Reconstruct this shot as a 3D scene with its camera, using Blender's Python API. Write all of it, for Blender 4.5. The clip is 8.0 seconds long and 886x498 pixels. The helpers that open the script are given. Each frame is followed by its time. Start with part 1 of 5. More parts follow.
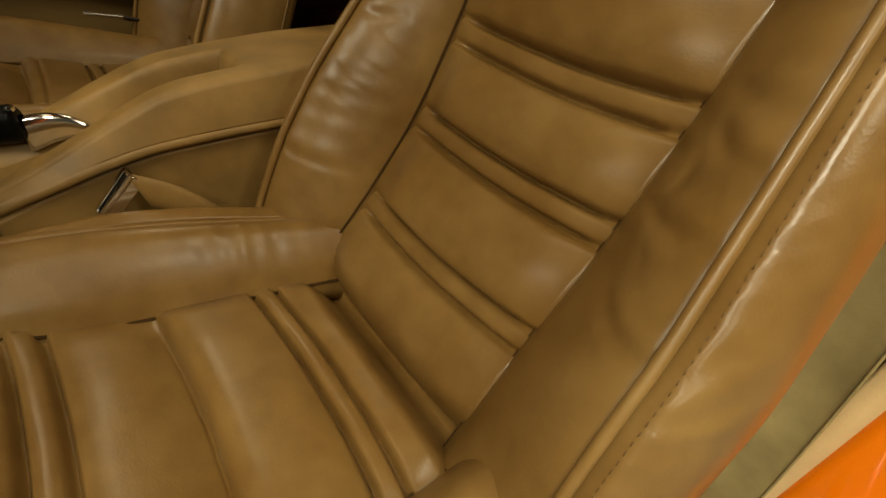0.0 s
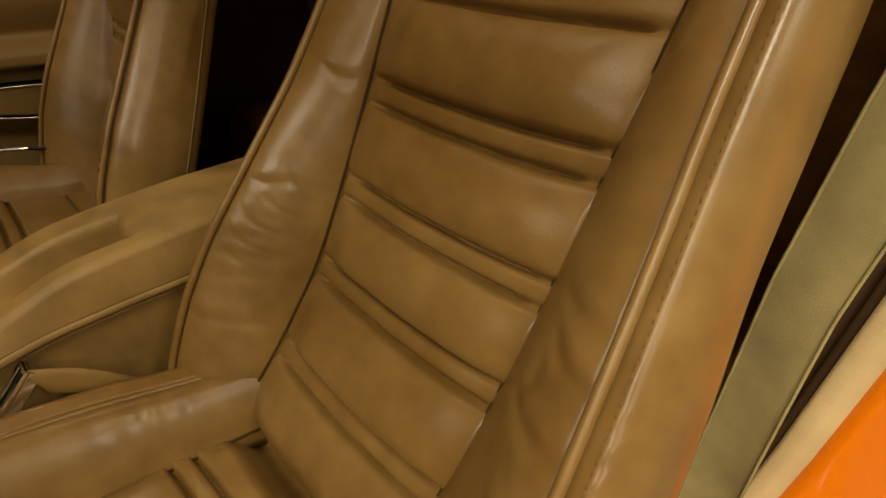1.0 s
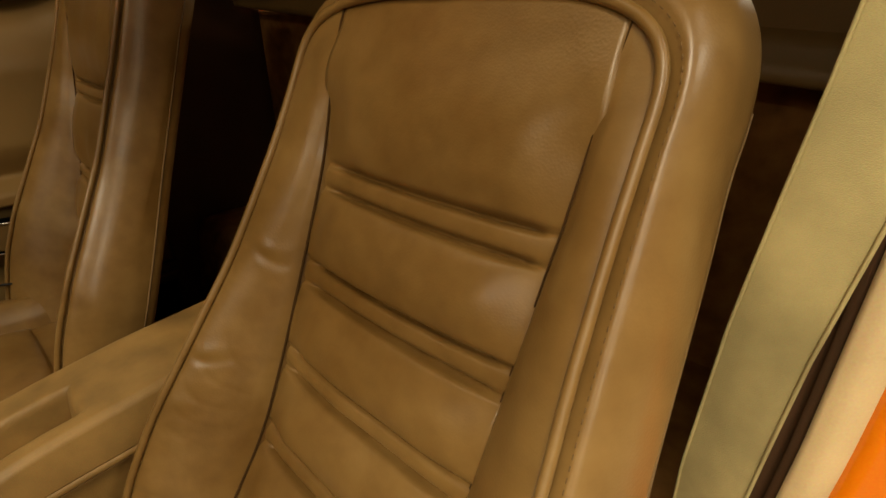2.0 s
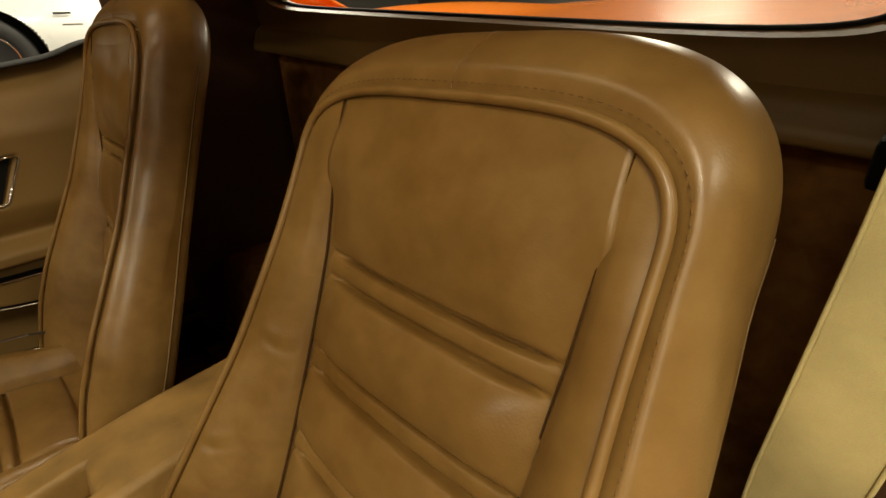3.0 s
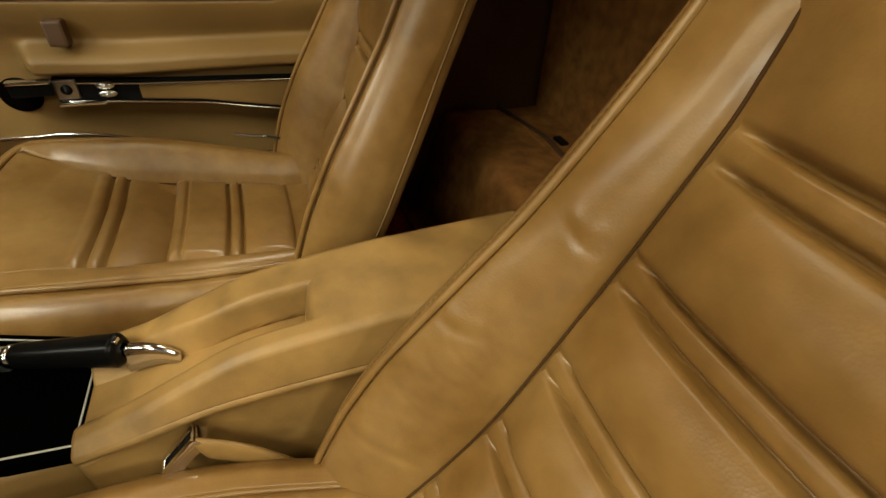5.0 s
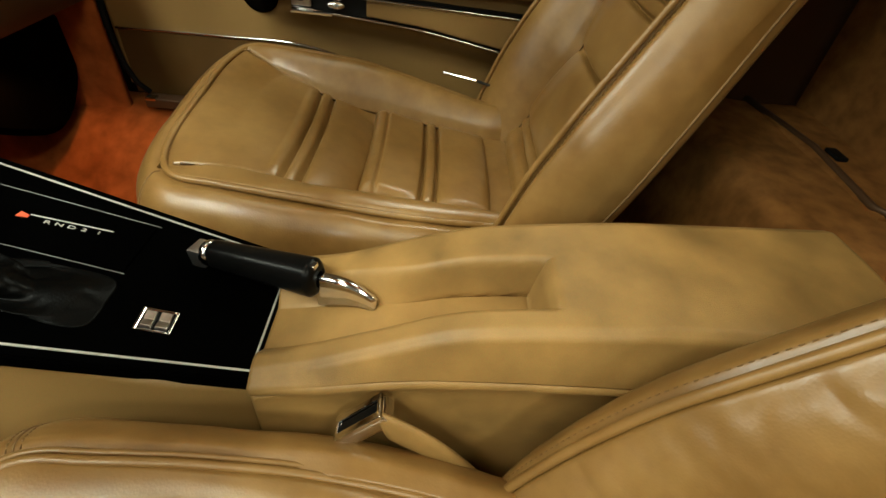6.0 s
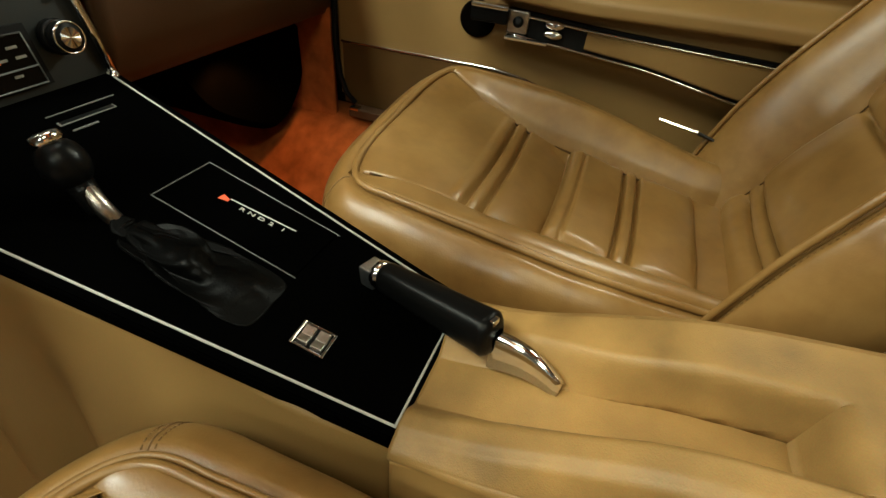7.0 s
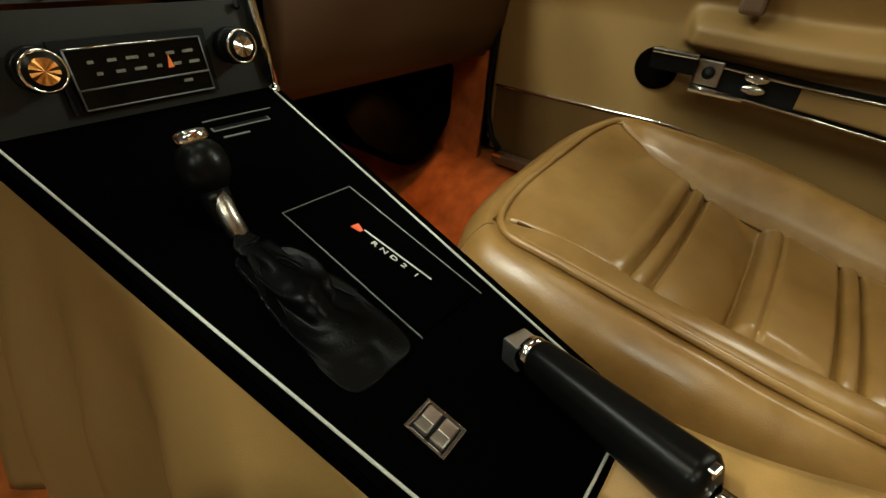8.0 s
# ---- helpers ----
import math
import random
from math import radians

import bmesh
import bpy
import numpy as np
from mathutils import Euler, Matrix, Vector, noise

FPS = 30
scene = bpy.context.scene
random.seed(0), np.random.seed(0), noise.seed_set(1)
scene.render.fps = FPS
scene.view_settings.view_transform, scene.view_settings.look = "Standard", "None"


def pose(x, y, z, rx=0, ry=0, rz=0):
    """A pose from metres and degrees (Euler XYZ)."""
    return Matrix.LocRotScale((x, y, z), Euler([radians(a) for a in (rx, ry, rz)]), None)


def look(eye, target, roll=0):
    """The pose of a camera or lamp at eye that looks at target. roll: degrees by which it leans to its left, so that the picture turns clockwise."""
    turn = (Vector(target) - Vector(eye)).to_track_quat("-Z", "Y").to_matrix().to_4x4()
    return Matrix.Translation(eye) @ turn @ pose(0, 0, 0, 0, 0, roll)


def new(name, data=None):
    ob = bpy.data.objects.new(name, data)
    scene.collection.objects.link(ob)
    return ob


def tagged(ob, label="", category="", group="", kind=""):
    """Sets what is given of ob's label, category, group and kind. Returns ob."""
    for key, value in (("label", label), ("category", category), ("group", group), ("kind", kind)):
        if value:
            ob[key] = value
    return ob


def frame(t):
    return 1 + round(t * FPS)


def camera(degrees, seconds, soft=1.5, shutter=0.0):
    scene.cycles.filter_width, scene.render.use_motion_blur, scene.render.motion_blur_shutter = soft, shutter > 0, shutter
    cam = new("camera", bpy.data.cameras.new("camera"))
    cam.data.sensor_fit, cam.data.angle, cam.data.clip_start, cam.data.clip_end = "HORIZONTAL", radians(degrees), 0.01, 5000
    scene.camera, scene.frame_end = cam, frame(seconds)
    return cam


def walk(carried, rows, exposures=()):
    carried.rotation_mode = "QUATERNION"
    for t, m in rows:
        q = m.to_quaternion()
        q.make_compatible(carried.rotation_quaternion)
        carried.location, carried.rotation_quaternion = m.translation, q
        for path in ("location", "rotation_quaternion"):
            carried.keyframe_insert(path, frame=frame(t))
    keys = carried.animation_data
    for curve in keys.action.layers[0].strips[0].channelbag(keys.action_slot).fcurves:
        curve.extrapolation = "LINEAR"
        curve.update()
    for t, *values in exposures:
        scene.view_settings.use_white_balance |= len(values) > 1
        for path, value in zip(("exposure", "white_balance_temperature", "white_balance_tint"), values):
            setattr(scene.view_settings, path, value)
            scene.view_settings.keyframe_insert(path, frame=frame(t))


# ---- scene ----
cam = camera(86.4, 8.0)
PATH = [
    (0, (-0.624, 0.004, 0.738), (0.577, -1.05, -0.465), 7.1),
    (0.5, (-0.622, -0.034, 0.793), (0.54, -1.194, -0.35), 5.1),
    (1, (-0.622, -0.066, 0.844), (0.536, -1.28, -0.244), 2.6),
    (1.5, (-0.623, -0.095, 0.903), (0.55, -1.369, -0.097), 0.7),
    (2, (-0.635, -0.131, 0.954), (0.573, -1.45, 0.058), -0.4),
    (2.2, (-0.631, -0.149, 0.967), (0.600, -1.441, 0.062), -1.6),
    (3.3, (-0.606, -0.179, 1.019), (0.748, -1.388, 0.18), -3.4),
    (3.5, (-0.592, -0.177, 1.014), (0.815, -1.317, 0.166), -3.3),
    (4, (-0.546, -0.164, 0.984), (0.957, -1.119, 0.072), 0.9),
    (4.2, (-0.525, -0.162, 0.973), (0.998, -1.012, -0.017), 1.0),
    (5.3, (-0.404, -0.106, 0.896), (1.052, -0.631, -0.37), 6.4),
    (5.5, (-0.378, -0.083, 0.872), (1.096, -0.522, -0.406), 7.3),
    (6, (-0.324, -0.033, 0.829), (1.169, -0.15, -0.496), 7.5),
    (6.5, (-0.285, 0.004, 0.8), (1.21, 0.205, -0.513), 6.7),
    (7, (-0.258, 0.024, 0.781), (1.221, 0.499, -0.479), 5.7),
    (7.5, (-0.241, 0.047, 0.756), (1.197, 0.766, -0.434), 4.6),
    (8, (-0.205, 0.092, 0.726), (1.165, 1.034, -0.386), 4.8),
]
EXPOSURE = [(0, -0.40, 6350, -3), (2, -0.25, 6500, 5), (3.5, 0.03, 6350, 1), (4, 0.28, 6250, 3), (5.5, 0.62, 5600, -7), (6.5, 0.69, 5450, -8), (8, 0.57, 5450, -10)]
walk(cam, [(t, look(eye, target, roll)) for t, eye, target, roll in PATH], EXPOSURE)

# ---- world, lamps ----
world = bpy.data.worlds.new("showroom_air")
scene.world = world
world.use_nodes = True
world.node_tree.nodes["Background"].inputs[0].default_value = (1.0, 0.93, 0.82, 1)
world.node_tree.nodes["Background"].inputs[1].default_value = 0.004


def area_lamp(name, place, target, sx, sy, watts, colour):
    data = bpy.data.lights.new(name, "AREA")
    data.shape, data.size, data.size_y = "RECTANGLE", sx, sy
    data.energy, data.color = watts, colour
    ob = new(name, data)
    ob.matrix_world = look(place, target)
    return ob


WARM = (1.0, 0.86, 0.66)
CEIL = 3.0
# x, y and watts of unseen ceiling panels, added and tuned to match brightness
LAMP_ROWS = [(-1.4, 1.0, 74), (-1.2, 2.2, 36), (-1.4, -1.0, 36), (2.0, -1.0, 36), (0.45, 0.5, 10), (-0.7, 3.6, 72), (-0.6, 5.2, 60), (-5.0, 5.0, 220),
             (-3.6, 2.0, 34), (-3.4, -0.6, 34), (0.5, -3.0, 36), (3.5, -2.3, 150), (-1.0, -7.6, 240), (1.9, -7.6, 210)]
for lx, ly, watts in LAMP_ROWS:
    area_lamp("fitted_lamp", (lx, ly, CEIL - 0.09), (lx, ly + 0.001, 0), 1.0, 0.45, watts, WARM)


# ---- materials ----
def material(name):
    m = bpy.data.materials.new(name)
    m.use_nodes = True
    return m, m.node_tree.nodes, m.node_tree.links, m.node_tree.nodes["Principled BSDF"]


def surface(name, colour, rough=0.5, metal=0.0, coat=0.0, vary=0.12, grain=600.0, bump=0.0, patch=9.0, wear=None, spec=0.5):
    """A procedural surface: two scales of colour variation, gloss variation and fine relief."""
    m, nodes, links, bsdf = material(name)
    coords = nodes.new("ShaderNodeTexCoord")
    big = nodes.new("ShaderNodeTexNoise")
    big.inputs["Scale"].default_value, big.inputs["Detail"].default_value = patch, 4
    fine = nodes.new("ShaderNodeTexNoise")
    fine.inputs["Scale"].default_value, fine.inputs["Detail"].default_value = grain, 3
    links.new(coords.outputs["Object"], big.inputs["Vector"])
    links.new(coords.outputs["Object"], fine.inputs["Vector"])
    ramp = nodes.new("ShaderNodeValToRGB")
    lo = [c * (1 - vary) for c in colour]
    hi = [min(1, c * (1 + vary)) for c in colour]
    if wear:
        lo = wear
    ramp.color_ramp.elements[0].position, ramp.color_ramp.elements[1].position = 0.3, 0.72
    ramp.color_ramp.elements[0].color, ramp.color_ramp.elements[1].color = (*lo, 1), (*hi, 1)
    links.new(big.outputs["Fac"], ramp.inputs["Fac"])
    mix = nodes.new("ShaderNodeMix")
    mix.data_type, mix.blend_type = "RGBA", "OVERLAY"
    mix.inputs["Factor"].default_value = 0.18
    links.new(ramp.outputs["Color"], mix.inputs["A"])
    links.new(fine.outputs["Color"], mix.inputs["B"])
    hsv = nodes.new("ShaderNodeHueSaturation")
    hsv.inputs["Saturation"].default_value = 1.0
    links.new(mix.outputs["Result"], hsv.inputs["Color"])
    links.new(hsv.outputs["Color"], bsdf.inputs["Base Color"])
    gloss = nodes.new("ShaderNodeMapRange")
    gloss.inputs["To Min"].default_value, gloss.inputs["To Max"].default_value = max(0.02, rough - 0.08), min(1, rough + 0.08)
    links.new(big.outputs["Fac"], gloss.inputs["Value"])
    links.new(gloss.outputs["Result"], bsdf.inputs["Roughness"])
    bsdf.inputs["Metallic"].default_value = metal
    bsdf.inputs["Coat Weight"].default_value = coat
    bsdf.inputs["Coat Roughness"].default_value = 0.04
    bsdf.inputs["Specular IOR Level"].default_value = spec
    if bump:
        b = nodes.new("ShaderNodeBump")
        b.inputs["Strength"].default_value, b.inputs["Distance"].default_value = bump, 0.001
        links.new(fine.outputs["Fac"], b.inputs["Height"])
        links.new(b.outputs["Normal"], bsdf.inputs["Normal"])
    return m


def leather(name, colour, rough=0.42):
    """Saddle leather: pebbled grain, faint creases, worn patches; the redder tone stands in for orange reflections."""
    m, nodes, links, bsdf = material(name)
    coords = nodes.new("ShaderNodeTexCoord")
    big = nodes.new("ShaderNodeTexNoise")
    big.inputs["Scale"].default_value, big.inputs["Detail"].default_value, big.inputs["Roughness"].default_value = 7, 5, 0.6
    mid = nodes.new("ShaderNodeTexNoise")
    mid.inputs["Scale"].default_value, mid.inputs["Detail"].default_value = 38, 4
    peb = nodes.new("ShaderNodeTexVoronoi")
    peb.inputs["Scale"].default_value = 520
    for n in (big, mid, peb):
        links.new(coords.outputs["Object"], n.inputs["Vector"])
    ramp = nodes.new("ShaderNodeValToRGB")
    e = ramp.color_ramp.elements
    e[0].position, e[1].position = 0.28, 0.75
    e[0].color = (colour[0] * 0.80, colour[1] * 0.70, colour[2] * 0.55, 1)
    e[1].color = (min(1, colour[0] * 1.18), colour[1] * 1.20, colour[2] * 1.28, 1)
    links.new(big.outputs["Fac"], ramp.inputs["Fac"])
    mix = nodes.new("ShaderNodeMix")
    mix.data_type, mix.blend_type = "RGBA", "SOFT_LIGHT"
    mix.inputs["Factor"].default_value = 0.35
    links.new(ramp.outputs["Color"], mix.inputs["A"])
    links.new(mid.outputs["Fac"], mix.inputs["B"])
    links.new(mix.outputs["Result"], bsdf.inputs["Base Color"])
    gloss = nodes.new("ShaderNodeMapRange")
    gloss.inputs["To Min"].default_value, gloss.inputs["To Max"].default_value = rough - 0.1, rough + 0.1
    links.new(mid.outputs["Fac"], gloss.inputs["Value"])
    links.new(gloss.outputs["Result"], bsdf.inputs["Roughness"])
    bsdf.inputs["Coat Weight"].default_value, bsdf.inputs["Coat Roughness"].default_value = 0.10, 0.22
    bsdf.inputs["Specular IOR Level"].default_value = 0.5
    add = nodes.new("ShaderNodeMath")
    add.operation = "MULTIPLY_ADD"
    add.inputs[1].default_value = 0.35
    links.new(peb.outputs["Distance"], add.inputs[0])
    links.new(mid.outputs["Fac"], add.inputs[2])
    b = nodes.new("ShaderNodeBump")
    b.inputs["Strength"].default_value, b.inputs["Distance"].default_value = 0.20, 0.0011
    links.new(add.outputs["Value"], b.inputs["Height"])
    links.new(b.outputs["Normal"], bsdf.inputs["Normal"])
    return m


TAN = leather("saddle_leather", (0.2200, 0.1285, 0.0365), 0.34)
TAN_SIDE = leather("saddle_vinyl", (0.2270, 0.1320, 0.0385), 0.34)
PIPING = leather("piping_vinyl", (0.2326, 0.1365, 0.03967), 0.36)
VINYL = surface("console_vinyl", (0.2900, 0.1730, 0.0520), 0.5, bump=0.25, grain=900, vary=0.36, patch=15)
DOOR_VINYL = surface("door_vinyl", (0.2081, 0.1259, 0.03748), 0.5, bump=0.25, grain=900, vary=0.12, patch=5)
DARK_VINYL = surface("dark_brown_vinyl", (0.075, 0.0375, 0.015), 0.55, bump=0.3, grain=700)
# dash tone taken darker, so the shade over it sits in the colour
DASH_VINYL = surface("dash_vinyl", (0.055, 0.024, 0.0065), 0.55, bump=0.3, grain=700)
CARPET = surface("carpet", (0.28, 0.13, 0.036), 0.95, bump=0.9, grain=1400, vary=0.3, patch=30, spec=0.1)
FOOT_CARPET = surface("footwell_carpet", (0.34, 0.095, 0.020), 0.95, bump=0.9, grain=1400, vary=0.3, patch=30, spec=0.1)
BLACK = surface("satin_black_plastic", (0.0035, 0.0035, 0.0035), 0.3, vary=0.3, grain=900, bump=0.05, spec=0.12)
PLATE = surface("matt_black_plate", (0.0007, 0.0007, 0.0007), 0.5, vary=0.3, grain=900, bump=0.05, spec=0.0)
MATT = surface("matt_black_plastic", (0.005, 0.005, 0.005), 0.65, vary=0.3, bump=0.2, spec=0.15)
RUBBER = surface("black_rubber", (0.015, 0.014, 0.013), 0.7, vary=0.3, bump=0.3)
BOOT = surface("black_boot_leather", (0.0014, 0.0014, 0.0013), 0.42, vary=0.35, bump=0.35, grain=500, spec=0.07)
CHROME = surface("chrome", (0.75, 0.74, 0.72), 0.12, metal=1.0, vary=0.06, patch=60)
SATIN = surface("satin_chrome", (0.86, 0.87, 0.88), 0.33, metal=1.0, vary=0.08, patch=90)
STEEL = surface("brushed_steel", (0.42, 0.39, 0.35), 0.32, metal=1.0, vary=0.15, patch=120)
SILVER = surface("silver_line_paint", (0.13, 0.128, 0.122), 0.4, vary=0.08)
STACK = surface("grey_black_panel", (0.006, 0.0075, 0.0069), 0.45, vary=0.15, bump=0.15)
WHITE_INK = surface("white_ink", (0.45, 0.444, 0.408), 0.5, vary=0.1)
RED_INK = surface("red_pointer", (0.75, 0.12, 0.05), 0.5, vary=0.1)
ORANGE_INK = surface("orange_pointer", (0.8, 0.2, 0.04), 0.5, vary=0.1)
THREAD = surface("dark_thread", (0.17, 0.098, 0.033), 0.8, vary=0.2)
PAINT = surface("orange_car_paint", (0.90, 0.22, 0.002), 0.4, coat=0.8, vary=0.03, patch=2, spec=0.2)
CREAM = surface("cream_jamb_trim", (0.68, 0.50, 0.25), 0.5, vary=0.12, bump=0.2, patch=14)
# dark tone for the shade down in the seams' creases
CREASE_SHADE = surface("dark_crease_shade", (0.055, 0.028, 0.009), 0.9, vary=0.2, spec=0.1)
BELT = surface("olive_belt_webbing", (0.40, 0.325, 0.14), 0.8, vary=0.24, bump=0.6, grain=1600, patch=18, spec=0.2)
WHITE_PAINT = surface("white_car_paint", (0.80, 0.82, 0.80), 0.3, coat=1.0, vary=0.02)
CONCRETE = surface("showroom_floor_paint", (0.16, 0.15, 0.14), 0.25, vary=0.12, patch=1.5, grain=120)
# unseen walls and ceiling, kept dark to hold down bounced light
WALL = surface("showroom_wall_paint", (0.13, 0.122, 0.108), 0.7, vary=0.05, patch=1.2, grain=200)
GLASS_DARK = surface("smoked_glass", (0.02, 0.02, 0.022), 0.08, vary=0.2)
DIAL = surface("black_dial_glass", (0.002, 0.002, 0.002), 0.12, vary=0.2, spec=0.15)
DIM = surface("dim_dial_print", (0.16, 0.145, 0.12), 0.5, vary=0.35, patch=160)
# amber tint stands in for a lamp's reflection in the left knob
AMBER_GLINT = surface("amber_glint_disc", (0.85, 0.42, 0.12), 0.25, metal=1.0, vary=0.1, patch=90)
# flat black used as shade: the footwell shadow and the door pull's recess
SHADE_BLACK = surface("matt_black_shade", (0.002, 0.0015, 0.001), 0.95, vary=0.3, bump=0.3, spec=0.0)
DOOR_LOW = surface("dark_brown_door_vinyl", (0.085, 0.046, 0.013), 0.65, vary=0.12, bump=0.2, grain=900, spec=0.12)


def glow(name, colour, power):
    m, nodes, links, bsdf = material(name)
    bsdf.inputs["Base Color"].default_value = (*colour, 1)
    bsdf.inputs["Emission Color"].default_value = (*colour, 1)
    bsdf.inputs["Emission Strength"].default_value = power
    return m


LAMP_GLOW = glow("lamp_diffuser", (1.0, 0.92, 0.78), 2.2)
m, nodes, links, bsdf = material("window_glass")
clear, shine, blend = nodes.new("ShaderNodeBsdfTransparent"), nodes.new("ShaderNodeBsdfGlossy"), nodes.new("ShaderNodeMixShader")
shine.inputs["Roughness"].default_value, blend.inputs["Fac"].default_value = 0.02, 0.05
links.new(clear.outputs["BSDF"], blend.inputs[1])
links.new(shine.outputs["BSDF"], blend.inputs[2])
links.new(blend.outputs["Shader"], nodes["Material Output"].inputs["Surface"])
GLASS = m
# tinted filter for the unseen roof, set to dim overhead light
m, nodes, links, bsdf = material("roof_light_filter")
clear, shine, blend = nodes.new("ShaderNodeBsdfTransparent"), nodes.new("ShaderNodeBsdfGlossy"), nodes.new("ShaderNodeMixShader")
clear.inputs["Color"].default_value = (0.47, 0.43, 0.365, 1)
shine.inputs["Roughness"].default_value, blend.inputs["Fac"].default_value = 0.03, 0.05
links.new(clear.outputs["BSDF"], blend.inputs[1])
links.new(shine.outputs["BSDF"], blend.inputs[2])
links.new(blend.outputs["Shader"], nodes["Material Output"].inputs["Surface"])
ROOF_FILTER = m


# ---- mesh helpers ----
def mesh_object(name, verts, faces, mat, parent=None, label="", smooth=True):
    data = bpy.data.meshes.new(name)
    data.from_pydata([tuple(v) for v in verts], [], faces)
    data.materials.append(mat)
    if smooth:
        data.polygons.foreach_set("use_smooth", [True] * len(data.polygons))
    data.update()
    ob = new(name, data)
    if parent is not None:
        ob.parent = parent
    if label:
        tagged(ob, label)
    return ob


def part(name, bm, mat, parent=None, label="", smooth=True):
    bmesh.ops.recalc_face_normals(bm, faces=bm.faces[:])
    data = bpy.data.meshes.new(name)
    bm.to_mesh(data)
    bm.free()
    data.materials.append(mat)
    if smooth:
        data.polygons.foreach_set("use_smooth", [True] * len(data.polygons))
    ob = new(name, data)
    if parent is not None:
        ob.parent = parent
    if label:
        tagged(ob, label)
    return ob


def thing(name, label, category, group="", kind=""):
    return tagged(new(name), label, category, group, kind)


def grid(name, f, nu, nv, mat, parent=None, label="", thick=0.0, closed_u=False, face=None, probe=(0.5, 0.5)):
    """A sheet f(a, b), a and b from 0 to 1, with a real thickness behind it."""
    verts = [f(i / nu, j / nv) for j in range(nv + 1) for i in range(nu + (0 if closed_u else 1))]
    w = nu + (0 if closed_u else 1)
    faces = [(j * w + i, j * w + (i + 1) % w, (j + 1) * w + (i + 1) % w, (j + 1) * w + i) for j in range(nv) for i in range(nu)]
    if face is not None:
        q = faces[min(nv - 1, int(probe[1] * nv)) * nu + min(nu - 1, int(probe[0] * nu))]
        p0, p1, p3 = (Vector(verts[q[k]]) for k in (0, 1, 3))
        if (p1 - p0).cross(p3 - p0).dot(Vector(face)) < 0:
            faces = [g[::-1] for g in faces]
    ob = mesh_object(name, verts, faces, mat, parent, label)
    if thick:
        s = ob.modifiers.new("thickness", "SOLIDIFY")
        s.thickness, s.offset = thick, -1.0
    return ob


def box(bm, lo, hi, bevel=0.0, segs=2, m=None):
    """A bevelled block in bm between two corners, turned by m."""
    made = bmesh.ops.create_cube(bm, size=1)["verts"]
    c = [(a + b) / 2 for a, b in zip(lo, hi)]
    d = [abs(b - a) for a, b in zip(lo, hi)]
    for v in made:
        v.co = Vector((c[0] + v.co.x * d[0], c[1] + v.co.y * d[1], c[2] + v.co.z * d[2]))
    if bevel:
        edges = list({e for v in made for e in v.link_edges})
        made = bmesh.ops.bevel(bm, geom=edges, offset=bevel, segments=segs, affect="EDGES", profile=0.6)["verts"]
        made = list({v for v in made})
    if m is not None:
        bmesh.ops.transform(bm, matrix=m, verts=made)
    return made


def block(name, lo, hi, mat, parent=None, label="", bevel=0.003, segs=2, m=None):
    bm = bmesh.new()
    made = box(bm, lo, hi, bevel, segs)
    if m is not None:
        bmesh.ops.transform(bm, matrix=m, verts=bm.verts[:])
    return part(name, bm, mat, parent, label, smooth=False)


def tube_mesh(points, radius, sides=8, closed=False, taper=None):
    pts = [Vector(p) for p in points]
    n = len(pts)
    verts, faces = [], []
    normal = None
    for k, p in enumerate(pts):
        a = pts[(k - 1) % n] if closed or k > 0 else p
        b = pts[(k + 1) % n] if closed or k < n - 1 else p
        tangent = (b - a).normalized()
        if normal is None:
            normal = tangent.orthogonal().normalized()
        normal = (normal - tangent * normal.dot(tangent)).normalized()
        side = tangent.cross(normal)
        r = radius if taper is None else radius * taper[k]
        for s in range(sides):
            ang = 2 * math.pi * s / sides
            verts.append(p + (normal * math.cos(ang) + side * math.sin(ang)) * r)
    rings = n if closed else n - 1
    for k in range(rings):
        for s in range(sides):
            a, b = k * sides + s, k * sides + (s + 1) % sides
            c, d = ((k + 1) % n) * sides + (s + 1) % sides, ((k + 1) % n) * sides + s
            faces.append((a, b, c, d))
    if not closed:
        faces.append(tuple(range(sides))[::-1])
        faces.append(tuple((n - 1) * sides + s for s in range(sides)))
    return verts, faces


def tube(name, points, radius, mat, parent=None, label="", sides=8, closed=False, taper=None):
    v, f = tube_mesh(points, radius, sides, closed, taper)
    return mesh_object(name, v, f, mat, parent, label)


def lathe(name, profile, mat, parent=None, label="", sides=32, m=None):
    """A turned shape: profile of (radius, height) along z, placed by m."""
    bm = bmesh.new()
    rings = []
    for r, h in profile:
        rings.append([bm.verts.new((r * math.cos(2 * math.pi * s / sides), r * math.sin(2 * math.pi * s / sides), h)) for s in range(sides)])
    for a, b in zip(rings, rings[1:]):
        for s in range(sides):
            bm.faces.new((a[s], a[(s + 1) % sides], b[(s + 1) % sides], b[s]))
    bm.faces.new(rings[0][::-1])
    bm.faces.new(rings[-1])
    if m is not None:
        bmesh.ops.transform(bm, matrix=m, verts=bm.verts[:])
    return part(name, bm, mat, parent, label)


